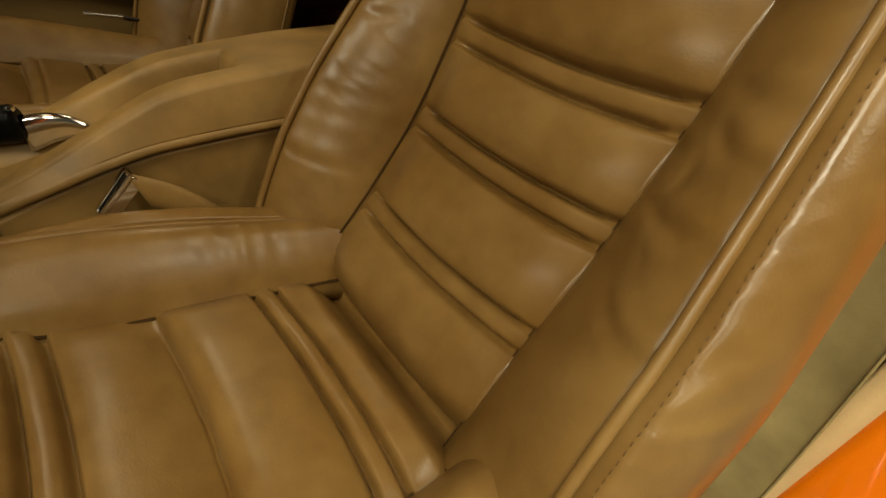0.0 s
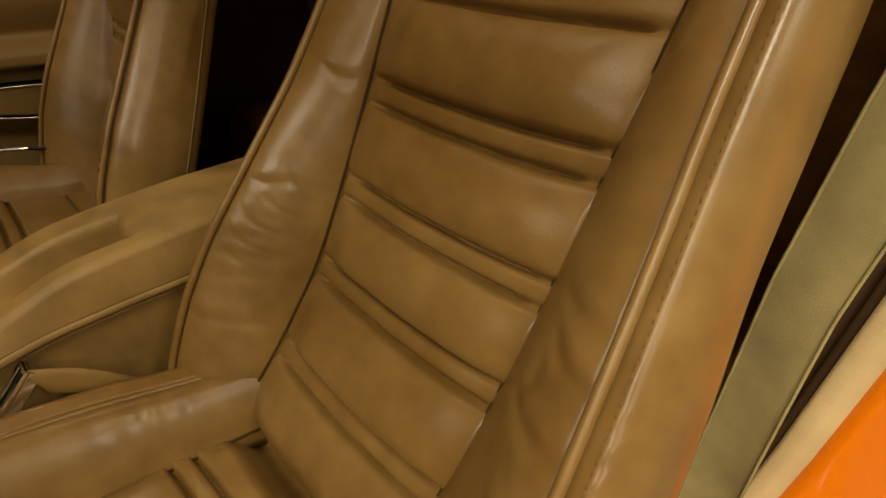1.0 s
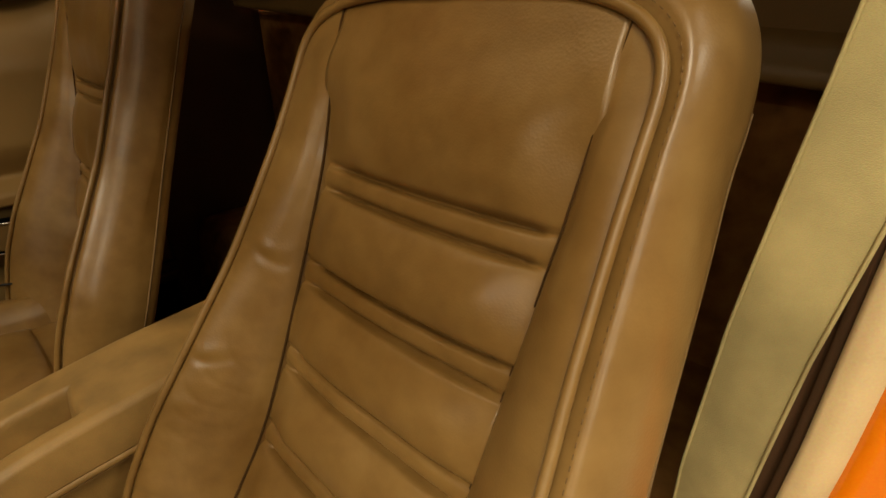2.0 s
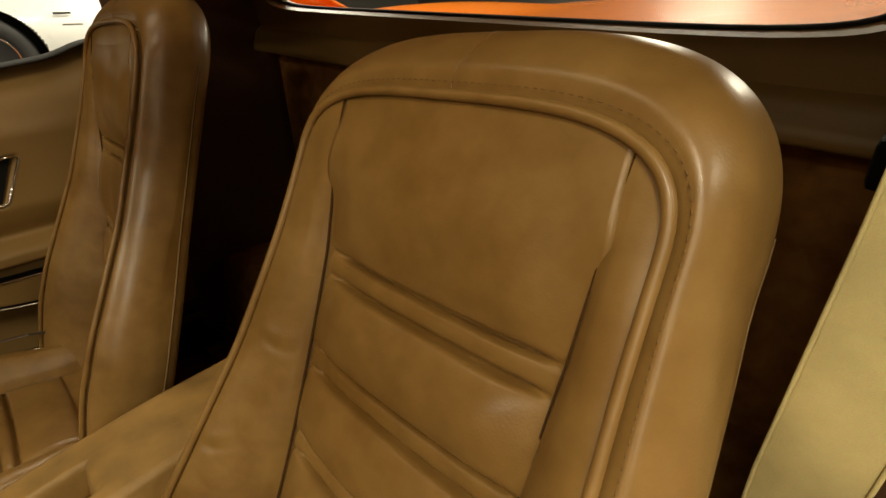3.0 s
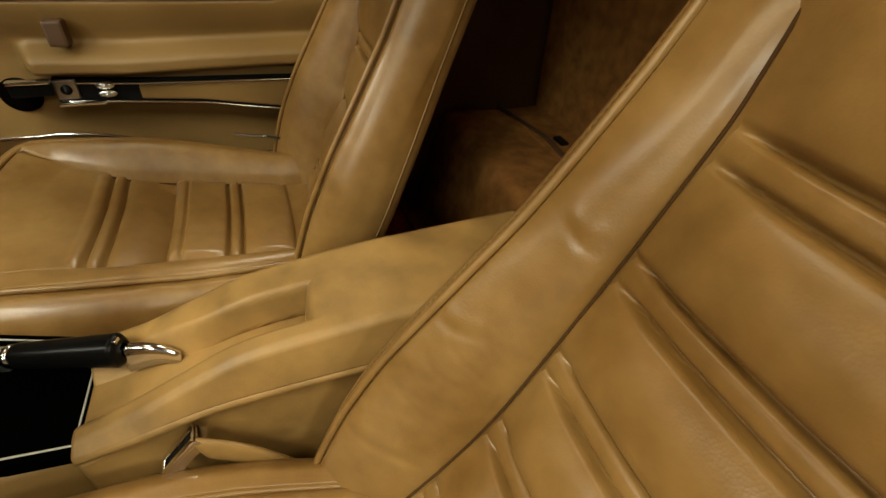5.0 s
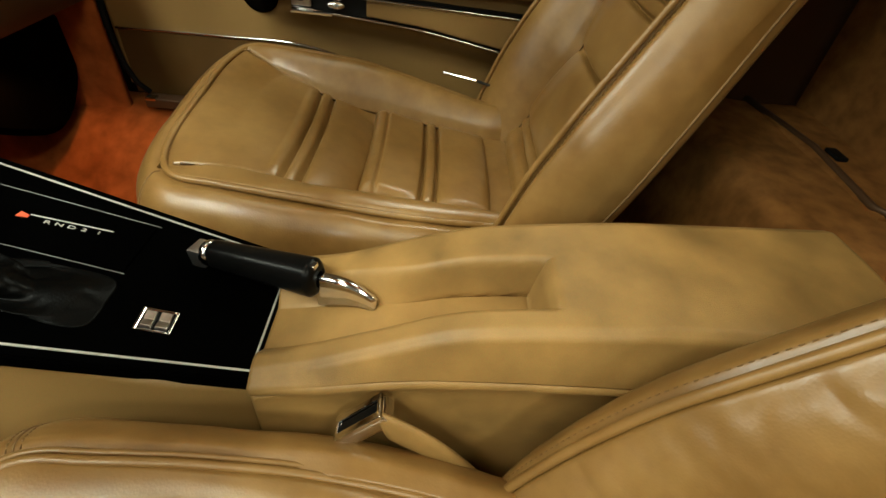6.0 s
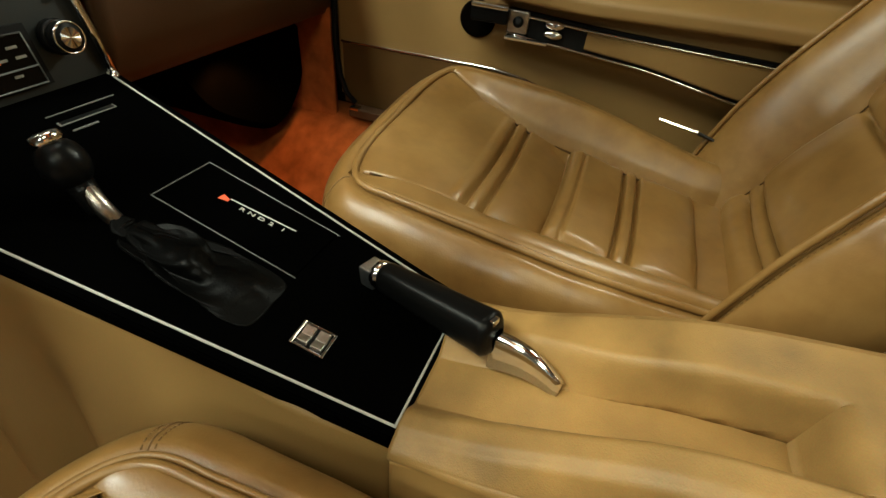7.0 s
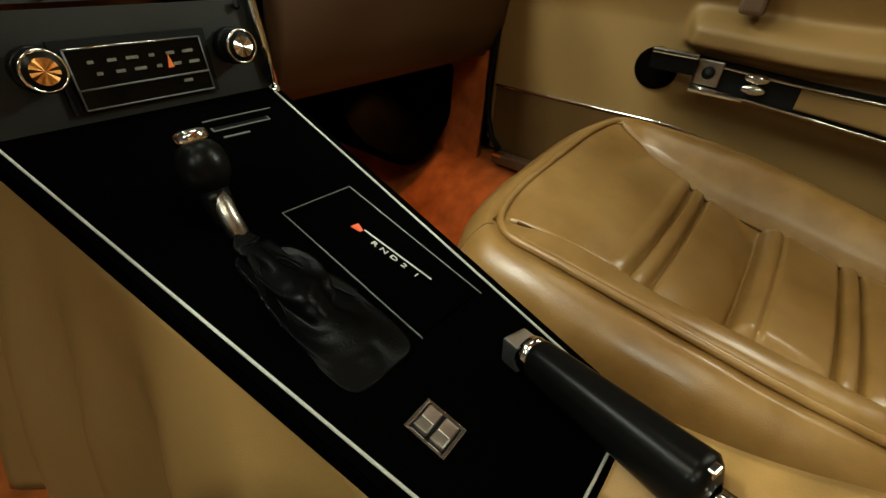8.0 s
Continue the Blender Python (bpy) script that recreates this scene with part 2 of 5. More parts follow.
def prism(name, outline, depth, mat, parent=None, label="", m=None, bevel=0.0):
    """An outline of (x, y) made depth thick along -z and placed by m."""
    bm = bmesh.new()
    top = [bm.verts.new((x, y, 0)) for x, y in outline]
    low = [bm.verts.new((x, y, -depth)) for x, y in outline]
    n = len(top)
    bm.faces.new(top)
    bm.faces.new(low[::-1])
    for k in range(n):
        bm.faces.new((top[k], low[k], low[(k + 1) % n], top[(k + 1) % n]))
    if bevel:
        bmesh.ops.recalc_face_normals(bm, faces=bm.faces[:])
        bmesh.ops.bevel(bm, geom=[e for e in bm.edges if all(v.co.z > -1e-6 for v in e.verts)], offset=bevel, segments=2, affect="EDGES")
    if m is not None:
        bmesh.ops.transform(bm, matrix=m, verts=bm.verts[:])
    return part(name, bm, mat, parent, label, smooth=False)


def lerp(table, x):
    """Smooth reading of a table of (x, y)."""
    if x <= table[0][0]:
        return table[0][1]
    for (x0, y0), (x1, y1) in zip(table, table[1:]):
        if x <= x1:
            k = (x - x0) / (x1 - x0)
            return y0 + (y1 - y0) * k
    return table[-1][1]


def soft(table, x, w=0.02):
    return sum(lerp(table, x + d * w) for d in (-1, -0.5, 0, 0.5, 1)) / 5


def step(a, b, x):
    k = min(1, max(0, (x - a) / (b - a)))
    return k * k * (3 - 2 * k)


def along_sections(rows, j):
    """A smooth curve through rows of numbers, j from 0 to 1."""
    x = j * (len(rows) - 1)
    i = min(int(x), len(rows) - 2)
    f = x - i
    p0, p1, p2, p3 = rows[max(i - 1, 0)], rows[i], rows[i + 1], rows[min(i + 2, len(rows) - 1)]
    return [0.5 * (2 * b + (c - a) * f + (2 * a - 5 * b + 4 * c - d) * f * f + (3 * b - a - 3 * c + d) * f ** 3) for a, b, c, d in zip(p0, p1, p2, p3)]


def bump1(x, c, w):
    d = (x - c) / w
    return math.exp(-d * d)

# ---- seats ----
SEAT_AT = {-1: (-0.376, 0.0, 0.0), 1: (0.368, 0.054, 0.003)}
# backrest: how far the panel runs askew, how upright and where it stands; cushion: how full, where its front rounds off
SHAPE = {"side": 0.0, "turn": 0.498, "foot": (-0.154, 0.385), "tall": 1.0, "plump": 0.0, "cant": 0.0, "rear": -0.19, "front": 0.185, "corner": 3.6}
# backrest: u across, v up along the back, h out of it
PANEL_W = [(-0.03, 0.125), (0.1, 0.12), (0.2, 0.12), (0.3, 0.121), (0.4, 0.121), (0.49, 0.123), (0.55, 0.127), (0.66, 0.133)]
PIPE_W = [(-0.03, 0.203), (0.05, 0.206), (0.18, 0.203), (0.31, 0.19), (0.42, 0.178), (0.5, 0.172), (0.56, 0.170)]
OUTER_W = [(-0.03, 0.240), (0.05, 0.249), (0.17, 0.249), (0.27, 0.238), (0.36, 0.224), (0.5, 0.211), (0.56, 0.204)]
RIBS = {-1: (0.102, 0.205, 0.296, 0.391, 0.486), 1: (0.066, 0.207, 0.312, 0.452)}
# depth of the panel's seams against the straight line of the back
SEAM_H = [(-0.05, 0.002), (0.016, -0.004), (0.1, -0.014), (0.2, -0.0215), (0.295, -0.0115), (0.39, 0.003), (0.486, 0.018), (0.58, 0.035), (0.62, 0.042), (0.7, 0.042)]


def back_at(u, v, h):
    c, s = math.cos(SHAPE["turn"]), math.sin(SHAPE["turn"])
    v *= SHAPE["tall"]
    return (u, SHAPE["foot"][0] - s * v + c * h, SHAPE["foot"][1] + c * v + s * h)


def askew(v):
    return SHAPE["side"] * (min(v, 0.5) - 0.35)


def top_of(u):
    """How far up the piping's rounded top reaches at u."""
    return 0.555 + 0.085 * max(0.0, 1 - (abs(u) / 0.170) ** 3.6) ** (1 / 3.6)


def bolster_rise(v):
    return soft([(-0.03, 0.045), (0.05, 0.058), (0.12, 0.064), (0.2, 0.061), (0.28, 0.051), (0.37, 0.040), (0.5, 0.036), (0.58, 0.037), (0.62, 0.042), (0.7, 0.042)], v)


def pad_profile(v, ribs, puff=0.006, cut=0.0100, crease=None):
    """A roll between two sewn grooves at each rib; full, rounded pads between. The crease is one groove with no roll."""
    marks = [ribs[0] - 0.11] + list(ribs) + [ribs[-1] + 0.17]
    z = 0.0
    for r0, r1 in zip(marks, marks[1:]):
        h0, h1 = (0.003 if r == crease else 0.0112 for r in (r0, r1))
        if r0 + h0 <= v <= r1 - h1:
            k = (v - r0 - h0) / (r1 - r0 - h0 - h1)
            k = k ** 0.75
            z = puff * (4 * k * (1 - k)) ** 0.6
    for r in ribs:
        d, half = abs(v - r), (0.001 if r == crease else 0.0112)
        if d < half:
            z = (0.0050 if r != crease else 0.0) * (1 - (d / half) ** 2) ** 0.7
        z -= cut * bump1(d, half, 0.0027)
    return z


def seam_at(v):
    return soft(SEAM_H, v, 0.03)


def meet_piping(h, v):
    """Eases a surface up to the piping near the top of the back."""
    k = step(0.535, 0.630, v)
    return h + (bolster_rise(v) - 0.0015 - h) * k


def back_panel(a, b, side):
    s = a * 2 - 1
    v_top = top_of(s * 0.133 + askew(0.6)) - 0.002
    v = -0.04 + b * (v_top + 0.04)
    u = s * (soft(PANEL_W, v) + 0.006 * step(0.62, 0.56, v)) + askew(v)
    rib_sag = 0.010 * (1 - s * s) * lerp([(0, 1.0), (0.35, 0.6), (0.5, 0.35)], v)
    pad = pad_profile(v + rib_sag, RIBS[side], 0.0170, 0.0100, 0.207 if side > 0 else None)
    pad += (((0.25 if s * side < 0 else 0.62 - 0.37 * step(0.36, 0.48, v)) if pad > 0 else 0.12) * pad - pad) * step(0.60 if pad > 0 else 0.78, 1.0 if pad > 0 else 0.92, abs(s)) * step(0.60, 0.54, v)
    h = seam_at(v) - 0.006 - 0.003 * (1 - s * s) * step(0.5, 0.2, v) + pad
    h = meet_piping(h, v) - 0.022 * step(0.038, -0.02, v)
    h += 0.0022 * (noise.noise(Vector((u * 14 + side * 9, v * 14, 3.1))))
    return back_at(u, v, h)


# sat-in folds of the driver's bolsters: two ends across and up, depth
FOLDS = [(-0.144, 0.313, -0.176, 0.306, 0.0028), (-0.152, 0.288, -0.186, 0.272, 0.0034), (-0.138, 0.237, -0.184, 0.231, 0.0042), (-0.155, 0.174, -0.194, 0.169, 0.0035),
         (-0.136, 0.236, -0.150, 0.264, 0.0030), (0.150, 0.389, 0.126, 0.394, 0.0028), (0.155, 0.278, 0.185, 0.270, 0.0025), (0.150, 0.122, 0.204, 0.114, 0.0025)]


def fold(u, v, u0, v0, u1, v1, depth):
    """A valley with a swollen lip on its upper side."""
    du, dv = u1 - u0, v1 - v0
    n = math.hypot(du, dv)
    s = ((u - u0) * du + (v - v0) * dv) / n / n
    d = ((v - v0) * du - (u - u0) * dv) / n * math.copysign(1, du)
    d += 0.004 * math.sin(s * 3.0) + 0.003 * noise.noise(Vector((u * 30, v * 30, 2.0)))
    reach = math.exp(-((s - 0.5) / 0.62) ** 4)
    return depth * reach * (0.8 * math.exp(-((d - 0.011) / 0.008) ** 2) - math.exp(-(d / 0.0055) ** 2) + 0.35 * math.exp(-((d + 0.010) / 0.008) ** 2))


def back_bolster(q, b, side, inner):
    v = -0.035 + b * (top_of(0.133 + (-askew(0.6) if inner else askew(0.6))) + 0.034)
    p = soft(PANEL_W, v) + (-askew(v) if inner else askew(v))
    w = soft(PIPE_W, v) if v < 0.555 else 0.170 * (max(0, 1 - ((v - 0.555) / 0.085) ** 3.6)) ** (1 / 3.6)
    w = max(w, p + 0.0005)
    rise = bolster_rise(v)
    low = seam_at(v) + 0.0005
    foot = max(0.0, 1 - q / 0.06)
    q = max(0.0, (q - 0.06) / 0.94)
    u = p + (w - p) * q
    h = low + (rise - 0.003 - low) * (0.55 * math.sin(q * math.pi * 0.5) + 0.45 * q)
    h += 0.003 * step(0.0, 0.35, q) - 0.006 * step(0.13, 0.0, q) * step(0.60, 0.38, v)
    h += 0.004 * math.sin(q * math.pi) * step(0.66, 0.5, v)
    h -= 0.003 * step(0.92, 1.0, q) * step(0.62, 0.5, v)
    h = meet_piping(h, v) + 0.0008 * step(0.5, 0.58, v) - 0.020 * foot
    # sat-in creases, deepest low on the outboard side
    k = bump1(v, 0.22, 0.12) * math.sin(math.pi * min(1, q * 1.05)) * (0.4 if side < 0 else 0.12)
    wave = noise.noise(Vector((u * 14, v * 9, side * 4.0 + (7 if inner else 1))))
    line = math.sin((v * 0.85 + u * (0.9 if inner else -0.9)) * 235 + 9 * wave)
    h -= k * (0.0022 if side < 0 else 0.0) * max(0.0, line) ** 5 * step(-0.15, 0.25, wave)
    h += k * 0.004 * wave
    if side < 0:
        edge = math.sin(math.pi * min(1, q * 1.02)) ** 0.4
        h += 0.60 * edge * sum(fold(u if not inner else -u, v, *f) for f in FOLDS)
        if not inner:
            h += 0.0004 * edge * bump1(v, 0.19, 0.06) * math.sin(v * 250 + 60 * (u - 0.16) + 4 * wave)
    return back_at(u if not inner else -u, v, h)


def outline_back(k, inner_ring):
    """The piping's line or the outer edge, k from 0 (one foot) over the top to 1."""
    table, a, b, n = (PIPE_W, 0.170, 0.085, 3.6) if inner_ring else (OUTER_W, 0.204, 0.156, 3.2)
    if k < 0.36 or k > 0.64:
        f = k / 0.36 if k < 0.36 else (1 - k) / 0.36
        v = -0.035 + f * (0.555 + 0.035)
        u = soft(table, v) if v < 0.53 else lerp(table, v)
        return (u if k < 0.36 else -u), v
    th = math.pi * (k - 0.36) / 0.28
    c, s = math.cos(th), math.sin(th)
    return math.copysign(a * abs(c) ** (2 / n), c), 0.555 + b * abs(s) ** (2 / n)


def back_shell(k, j, side):
    (pu, pv), (ou, ov) = outline_back(k, True), outline_back(k, False)
    rise = bolster_rise(pv)
    sections = [(0.0, rise - 0.007), (0.16, rise - 0.004), (0.34, rise - 0.003), (0.6, rise - 0.013), (0.82, rise - 0.028), (0.95, rise - 0.046),
                (1.0, min(-0.006, rise - 0.057)), (0.985, min(-0.018, rise - 0.063)), (0.94, min(-0.032, rise - 0.067)), (0.86, min(-0.042, rise - 0.070)), (0.72, -0.049)]
    o, h = along_sections(sections, j)
    u, v = pu + (ou - pu) * o, pv + (ov - pv) * o
    crease = (0.0012 if side < 0 else 0.0008) * bump1(j, 0.25, 0.13) * abs(noise.noise(Vector((u * 9, v * 34, side * 3 + 2)))) * step(0.5, 0.25, v)
    if side < 0 and u < 0:
        wave = noise.noise(Vector((u * 12, v * 16, 4.0)))
        crease += 0.0016 * bump1(v, 0.20, 0.06) * step(0.06, 0.2, j) * step(0.62, 0.4, j) * math.sin((v + 1.5 * (u + 0.223)) * 240 + 5 * wave) * (0.6 + wave)
    return back_at(u, v, h - crease)


# cushion: y forward, z up
C_PANEL = [(-0.2, 0.118), (-0.1, 0.124), (0.0, 0.132), (0.1, 0.137), (0.17, 0.150), (0.23, 0.165), (0.26, 0.172)]
C_PIPE = [(-0.2, 0.166), (-0.12, 0.182), (-0.04, 0.194), (0.04, 0.199), (0.12, 0.198), (0.185, 0.194)]
C_OUTER = [(-0.2, 0.215), (-0.14, 0.226), (-0.08, 0.238), (0.0, 0.246), (0.1, 0.249), (0.185, 0.247)]
C_PIPE_Z = [(-0.2, 0.425), (-0.14, 0.436), (-0.08, 0.447), (-0.03, 0.457), (0.05, 0.471), (0.14, 0.480), (0.25, 0.487), (0.29, 0.487)]
C_PANEL_Z = [(-0.2, 0.378), (-0.14, 0.388), (-0.07, 0.396), (0.0, 0.404), (0.06, 0.413), (0.13, 0.438), (0.2, 0.460), (0.27, 0.480)]


def panel_w(y):
    return soft(C_PANEL, y)


def panel_z(y):
    return soft(C_PANEL_Z, y) + SHAPE["plump"] * step(0.26, 0.15, y)


def pipe_z(u, y):
    return soft(C_PIPE_Z, y) + SHAPE["cant"] * u


def cushion_front(u, a, b, n):
    return SHAPE["front"] + b * max(0.0, 1 - (abs(u) / a) ** n) ** (1 / n)


def cushion_panel(a, b, side):
    s = a * 2 - 1
    y_top = cushion_front(s * 0.176, 0.1950, 0.0755, SHAPE["corner"])
    y = SHAPE["rear"] + b * (y_top - SHAPE["rear"])
    u = s * (panel_w(y) + 0.006 * step(y_top - 0.01, y_top - 0.06, y))
    bow = (0.008 if side < 0 else 0.003) * (1 - s * s)
    pad = pad_profile(y + bow, (-0.090 if side < 0 else -0.098, 0.095), 0.010, 0.0100)
    pad += (min(pad, 0.003) - pad) * max(step(0.115, 0.13, y + bow), step(0.84, 0.99, abs(s)))
    z = panel_z(y) + pad
    # the front pad dives under the edge of the rear pad
    d = y + bow - 0.006
    across = 1 - 0.8 * step(0.84, 0.99, abs(s))
    if d > 0:
        z -= across * (0.024 if side < 0 else 0.029) * max(0.0, 1 - d / 0.068) ** 1.7
    else:
        z += across * (0.010 * (1 - math.exp(d / 0.008)) * math.exp(d / 0.06) - 0.015 * math.exp(d / 0.005) - (0.0045 if side > 0 else 0.0) * bump1(d, -0.025, 0.003))
    if side > 0:
        z += (pipe_z(u, y) - 0.002 - z) * max(0.0, min(1.0, (y - y_top + 0.07) / 0.066)) ** 1.3
    else:
        z += (pipe_z(u, y) - 0.003 - z) * step(y_top - 0.17, y_top - 0.004, y)
    if side < 0:
        z -= 0.036 * step(-0.128, -0.168, y)
    z += 0.0022 * noise.noise(Vector((u * 16 + side * 5, y * 16, 1.3)))
    return (u, y, z)


def cushion_bolster(q, b, side, inner):
    y0 = SHAPE["front"]
    y = SHAPE["rear"] + b * (y0 + 0.061 - SHAPE["rear"])
    p = panel_w(y)
    w = soft(C_PIPE, y) if y < y0 else 0.194 * (max(0, 1 - ((y - y0) / 0.075) ** SHAPE["corner"])) ** (1 / SHAPE["corner"])
    w = max(w, p + 0.0005)
    z0, z1 = panel_z(y) + 0.001, pipe_z(-w if inner else w, y)
    z0 += (z1 - 0.006 - z0) * step(y0 - (0.10 if side < 0 else 0.0), y0 + 0.05, y)
    foot = max(0.0, 1 - q / 0.06)
    q = max(0.0, (q - 0.06) / 0.94)
    u = p + (w - p) * q
    z = z0 + (z1 - z0) * math.sin(q * math.pi / 2) + (0.011 if side < 0 else 0.009) * math.sin(q * math.pi) * step(y0 - 0.05, y0 - 0.20, y)
    z += 0.003 - 0.008 * step(0.18, 0.0, q) - 0.004 * step(0.9, 1.0, q) - 0.025 * foot
    k = bump1(y, -0.085, 0.045) * math.sin(q * math.pi) * (1.0 if inner == (side > 0) else 0.25)
    z += (0.45 if side < 0 else 0.12) * k * (0.0020 * math.sin(y * 290 + q * 2 + 3 * noise.noise(Vector((y * 20, u * 20, 3.0)))) + 0.004 * noise.noise(Vector((u * 30, y * 40, side))))
    return (-u if inner else u, y, z)


def outline_cushion(k, inner_ring):
    table, a, b, n = (C_PIPE, 0.194, 0.075, SHAPE["corner"]) if inner_ring else (C_OUTER, 0.247, 0.122, 2.9)
    if k < 0.3 or k > 0.7:
        f = k / 0.3 if k < 0.3 else (1 - k) / 0.3
        y = SHAPE["rear"] + f * (SHAPE["front"] - SHAPE["rear"])
        u = soft(table, y) if y < SHAPE["front"] - 0.02 else lerp(table, y)
        return (u if k < 0.3 else -u), y
    th = math.pi * (k - 0.3) / 0.4
    c, s = math.cos(th), math.sin(th)
    return math.copysign(a * abs(c) ** (2 / n), c), SHAPE["front"] + b * abs(s) ** (2 / n)


def cushion_shell(k, j, side):
    (pu, py), (ou, oy) = outline_cushion(k, True), outline_cushion(k, False)
    zp = pipe_z(pu, py)
    if side < 0:
        zp += 0.013 * step(0.10, -0.02, py) * step(0.12, 0.16, pu)
    sections = [(0.0, zp - 0.006), (0.18, zp - 0.004), (0.36, zp - 0.003), (0.62, zp - 0.012), (0.83, zp - 0.026), (0.96, zp - 0.047),
                (1.0, zp - 0.07), (0.985, zp - 0.092), (0.955, zp - 0.098), (0.97, zp - 0.106), (0.95, 0.33), (0.9, 0.27)]
    o, z = along_sections(sections, j)
    u, y = pu + (ou - pu) * o, py + (oy - py) * o
    z += 0.0025 * noise.noise(Vector((u * 18, y * 18, side * 2 + z * 10)))
    return (u, y, z)


def stitches(name, line, parent, mat, length=0.0030, gap=0.0062, r=0.0005):
    """A row of separate thread stitches along a line."""
    verts, faces, walked, nxt = [], [], 0.0, 0.0
    pts = [Vector(p) for p in line]
    for a, b in zip(pts, pts[1:]):
        d = (b - a).length
        while nxt < walked + d and d > 0:
            p = a.lerp(b, (nxt - walked) / d)
            t = (b - a).normalized() * length * 0.5
            v, f = tube_mesh([p - t, p + t], r, 5)
            base = len(verts)
            verts += v
            faces += [tuple(base + i for i in q) for q in f]
            nxt += gap
        walked += d
    return mesh_object(name, verts, faces, mat, parent, "dark sewing thread")


def bucket_seat(side, label):
    """side -1: driver, 1: passenger. The inboard edge is on the console's side."""
    seat = thing("bucket_seat", label, "car seat", "bucket seats")
    seat.location = SEAT_AT[side]
    SHAPE["side"], SHAPE["plump"] = (-0.07, 0.0) if side < 0 else (0.03, 0.014)
    SHAPE["tall"], SHAPE["rear"], SHAPE["cant"] = (1.0, -0.19, 0.0) if side < 0 else (1.08, -0.255, 0.085)
    SHAPE["turn"], SHAPE["foot"] = (0.498, (-0.154, 0.385)) if side < 0 else (0.393, (-0.228, 0.382))
    grid("back_panel", lambda a, b: back_panel(a, b, side), 56, 420, TAN, seat, "ribbed centre panel of the backrest", 0.012, face=(0, 0.879, 0.478))
    for out in (1, -1):
        grid("back_bolster", lambda a, b: back_bolster(a, b, side, out < 0), 34, 230, TAN, seat, "padded side bolster with sat-in creases", 0.010, face=(0, 0.879, 0.478))
    # dark cords along the seams stand in for crease shade
    for sgn in (1, -1):
        rows = [-0.03 + (top_of(0.133 + sgn * askew(0.6)) + 0.027) * i / 70 for i in range(71)]
        inboard = sgn * side < 0
        tube("panel_seam", [back_at(sgn * (soft(PANEL_W, v) + 0.0008) + askew(v), v, meet_piping(seam_at(v) - (0.0002 if inboard else 0.0050 * step(0.54, 0.36, v)), v)) for v in rows], 0.0013 if inboard else 0.0011, CREASE_SHADE, seat, "sewn seam, its crease shade drawn as a dark cord")
    grid("back_shell", lambda a, b: back_shell(a, b, side), 340, 44, TAN_SIDE, seat, "outer leather cover of the backrest", 0.006, face=(0, 0.879, 0.478), probe=(0.5, 0.2))
    # hard back of the seat
    rim = [back_shell(i / 60, 1.0, side) for i in range(61)]
    verts = rim + [back_at(rim[i][0] * 0.5, 0.3 + 0.55 * (max(-0.03, (rim[i][2] - 0.33) / 0.879) - 0.3), -0.054) for i in range(61)]
    faces = [(i, i + 1, 62 + i, 61 + i) for i in range(60)] + [tuple(range(61, 122))]
    mesh_object("seat_back_cover", verts, faces, TAN_SIDE, seat)
    line = [outline_back(i / 160, True) for i in range(161)]
    tube("back_piping", [back_at(u, v, bolster_rise(v) + 0.0015) for u, v in line], 0.0040, PIPING, seat, "sewn piping cord")
    out_line = []
    for i in range(161):
        (pu, pv), (ou, ov) = outline_back(i / 160, True), outline_back(i / 160, False)
        out_line.append((pu + (ou - pu) * 0.2, pv + (ov - pv) * 0.12, bolster_rise(pv) - 0.0015))
    stitches("back_stitching", [back_at(pu + (u - pu) * 1.25, pv + (v - pv) * 1.25, h - 0.0002) for (pu, pv), (u, v, h) in zip(line, out_line)], seat, THREAD, 0.0030, 0.0064, 0.00034)
    seam = []
    for i in range(12):
        j = 0.02 + 0.62 * i / 11
        p = Vector(back_shell(0.5, j, side))
        seam.append(p + Vector((0.004 * math.sin(i), 0.001, 0.0004)))
    tube("head_seam", [p - Vector((0, 0.0006, 0.0004)) for p in seam], 0.0006, TAN_SIDE, seat)
    for sgn in (1, -1):
        edge = [back_shell((0.02 + 0.93 * i / 60 * 0.38) if sgn > 0 else 1 - (0.02 + 0.93 * i / 60 * 0.38), 0.80, side) for i in range(61)]
        tube("side_seam", edge, 0.0016, THREAD, seat)
    grid("cushion_panel", lambda a, b: cushion_panel(a, b, side), 48, 340, TAN, seat, "ribbed cushion panel with a deep fold", 0.012, face=(0, 0, 1))
    for out in (1, -1):
        grid("cushion_bolster", lambda a, b: cushion_bolster(a, b, side, out < 0), 26, 110, TAN, seat, "padded cushion bolster", 0.010, face=(0, 0, 1))
    for sgn in (1, -1):
        rows = [SHAPE["rear"] + 0.01 + (SHAPE["front"] + 0.03 - SHAPE["rear"]) * i / 60 for i in range(61)]
        tube("cushion_seam", [(sgn * (panel_w(y) + 0.0008), y, panel_z(y) - 0.001) for y in rows], 0.0016, CREASE_SHADE, seat, "sewn seam with a dark cord for the shade in its crease")
    grid("cushion_shell", lambda a, b: cushion_shell(a, b, side), 150, 36, TAN_SIDE, seat, "outer leather cover of the cushion", 0.006, face=(0, 0, 1), probe=(0.5, 0.1))
    line = [outline_cushion(i / 160, True) for i in range(161)]
    tube("cushion_piping", [(u, y, pipe_z(u, y) + (0.001 if side < 0 else -0.001)) for u, y in line], 0.0038 if side < 0 else 0.0046, PIPING, seat, "sewn piping cord")
    outer = [outline_cushion(i / 160, False) for i in range(161)]
    if side < 0:
        tube("cushion_welt", [(u + (ou - u) * 0.13, y + (oy - y) * 0.13, pipe_z(u, y) - 0.0005) for (u, y), (ou, oy) in zip(line, outer)], 0.0026, PIPING, seat)
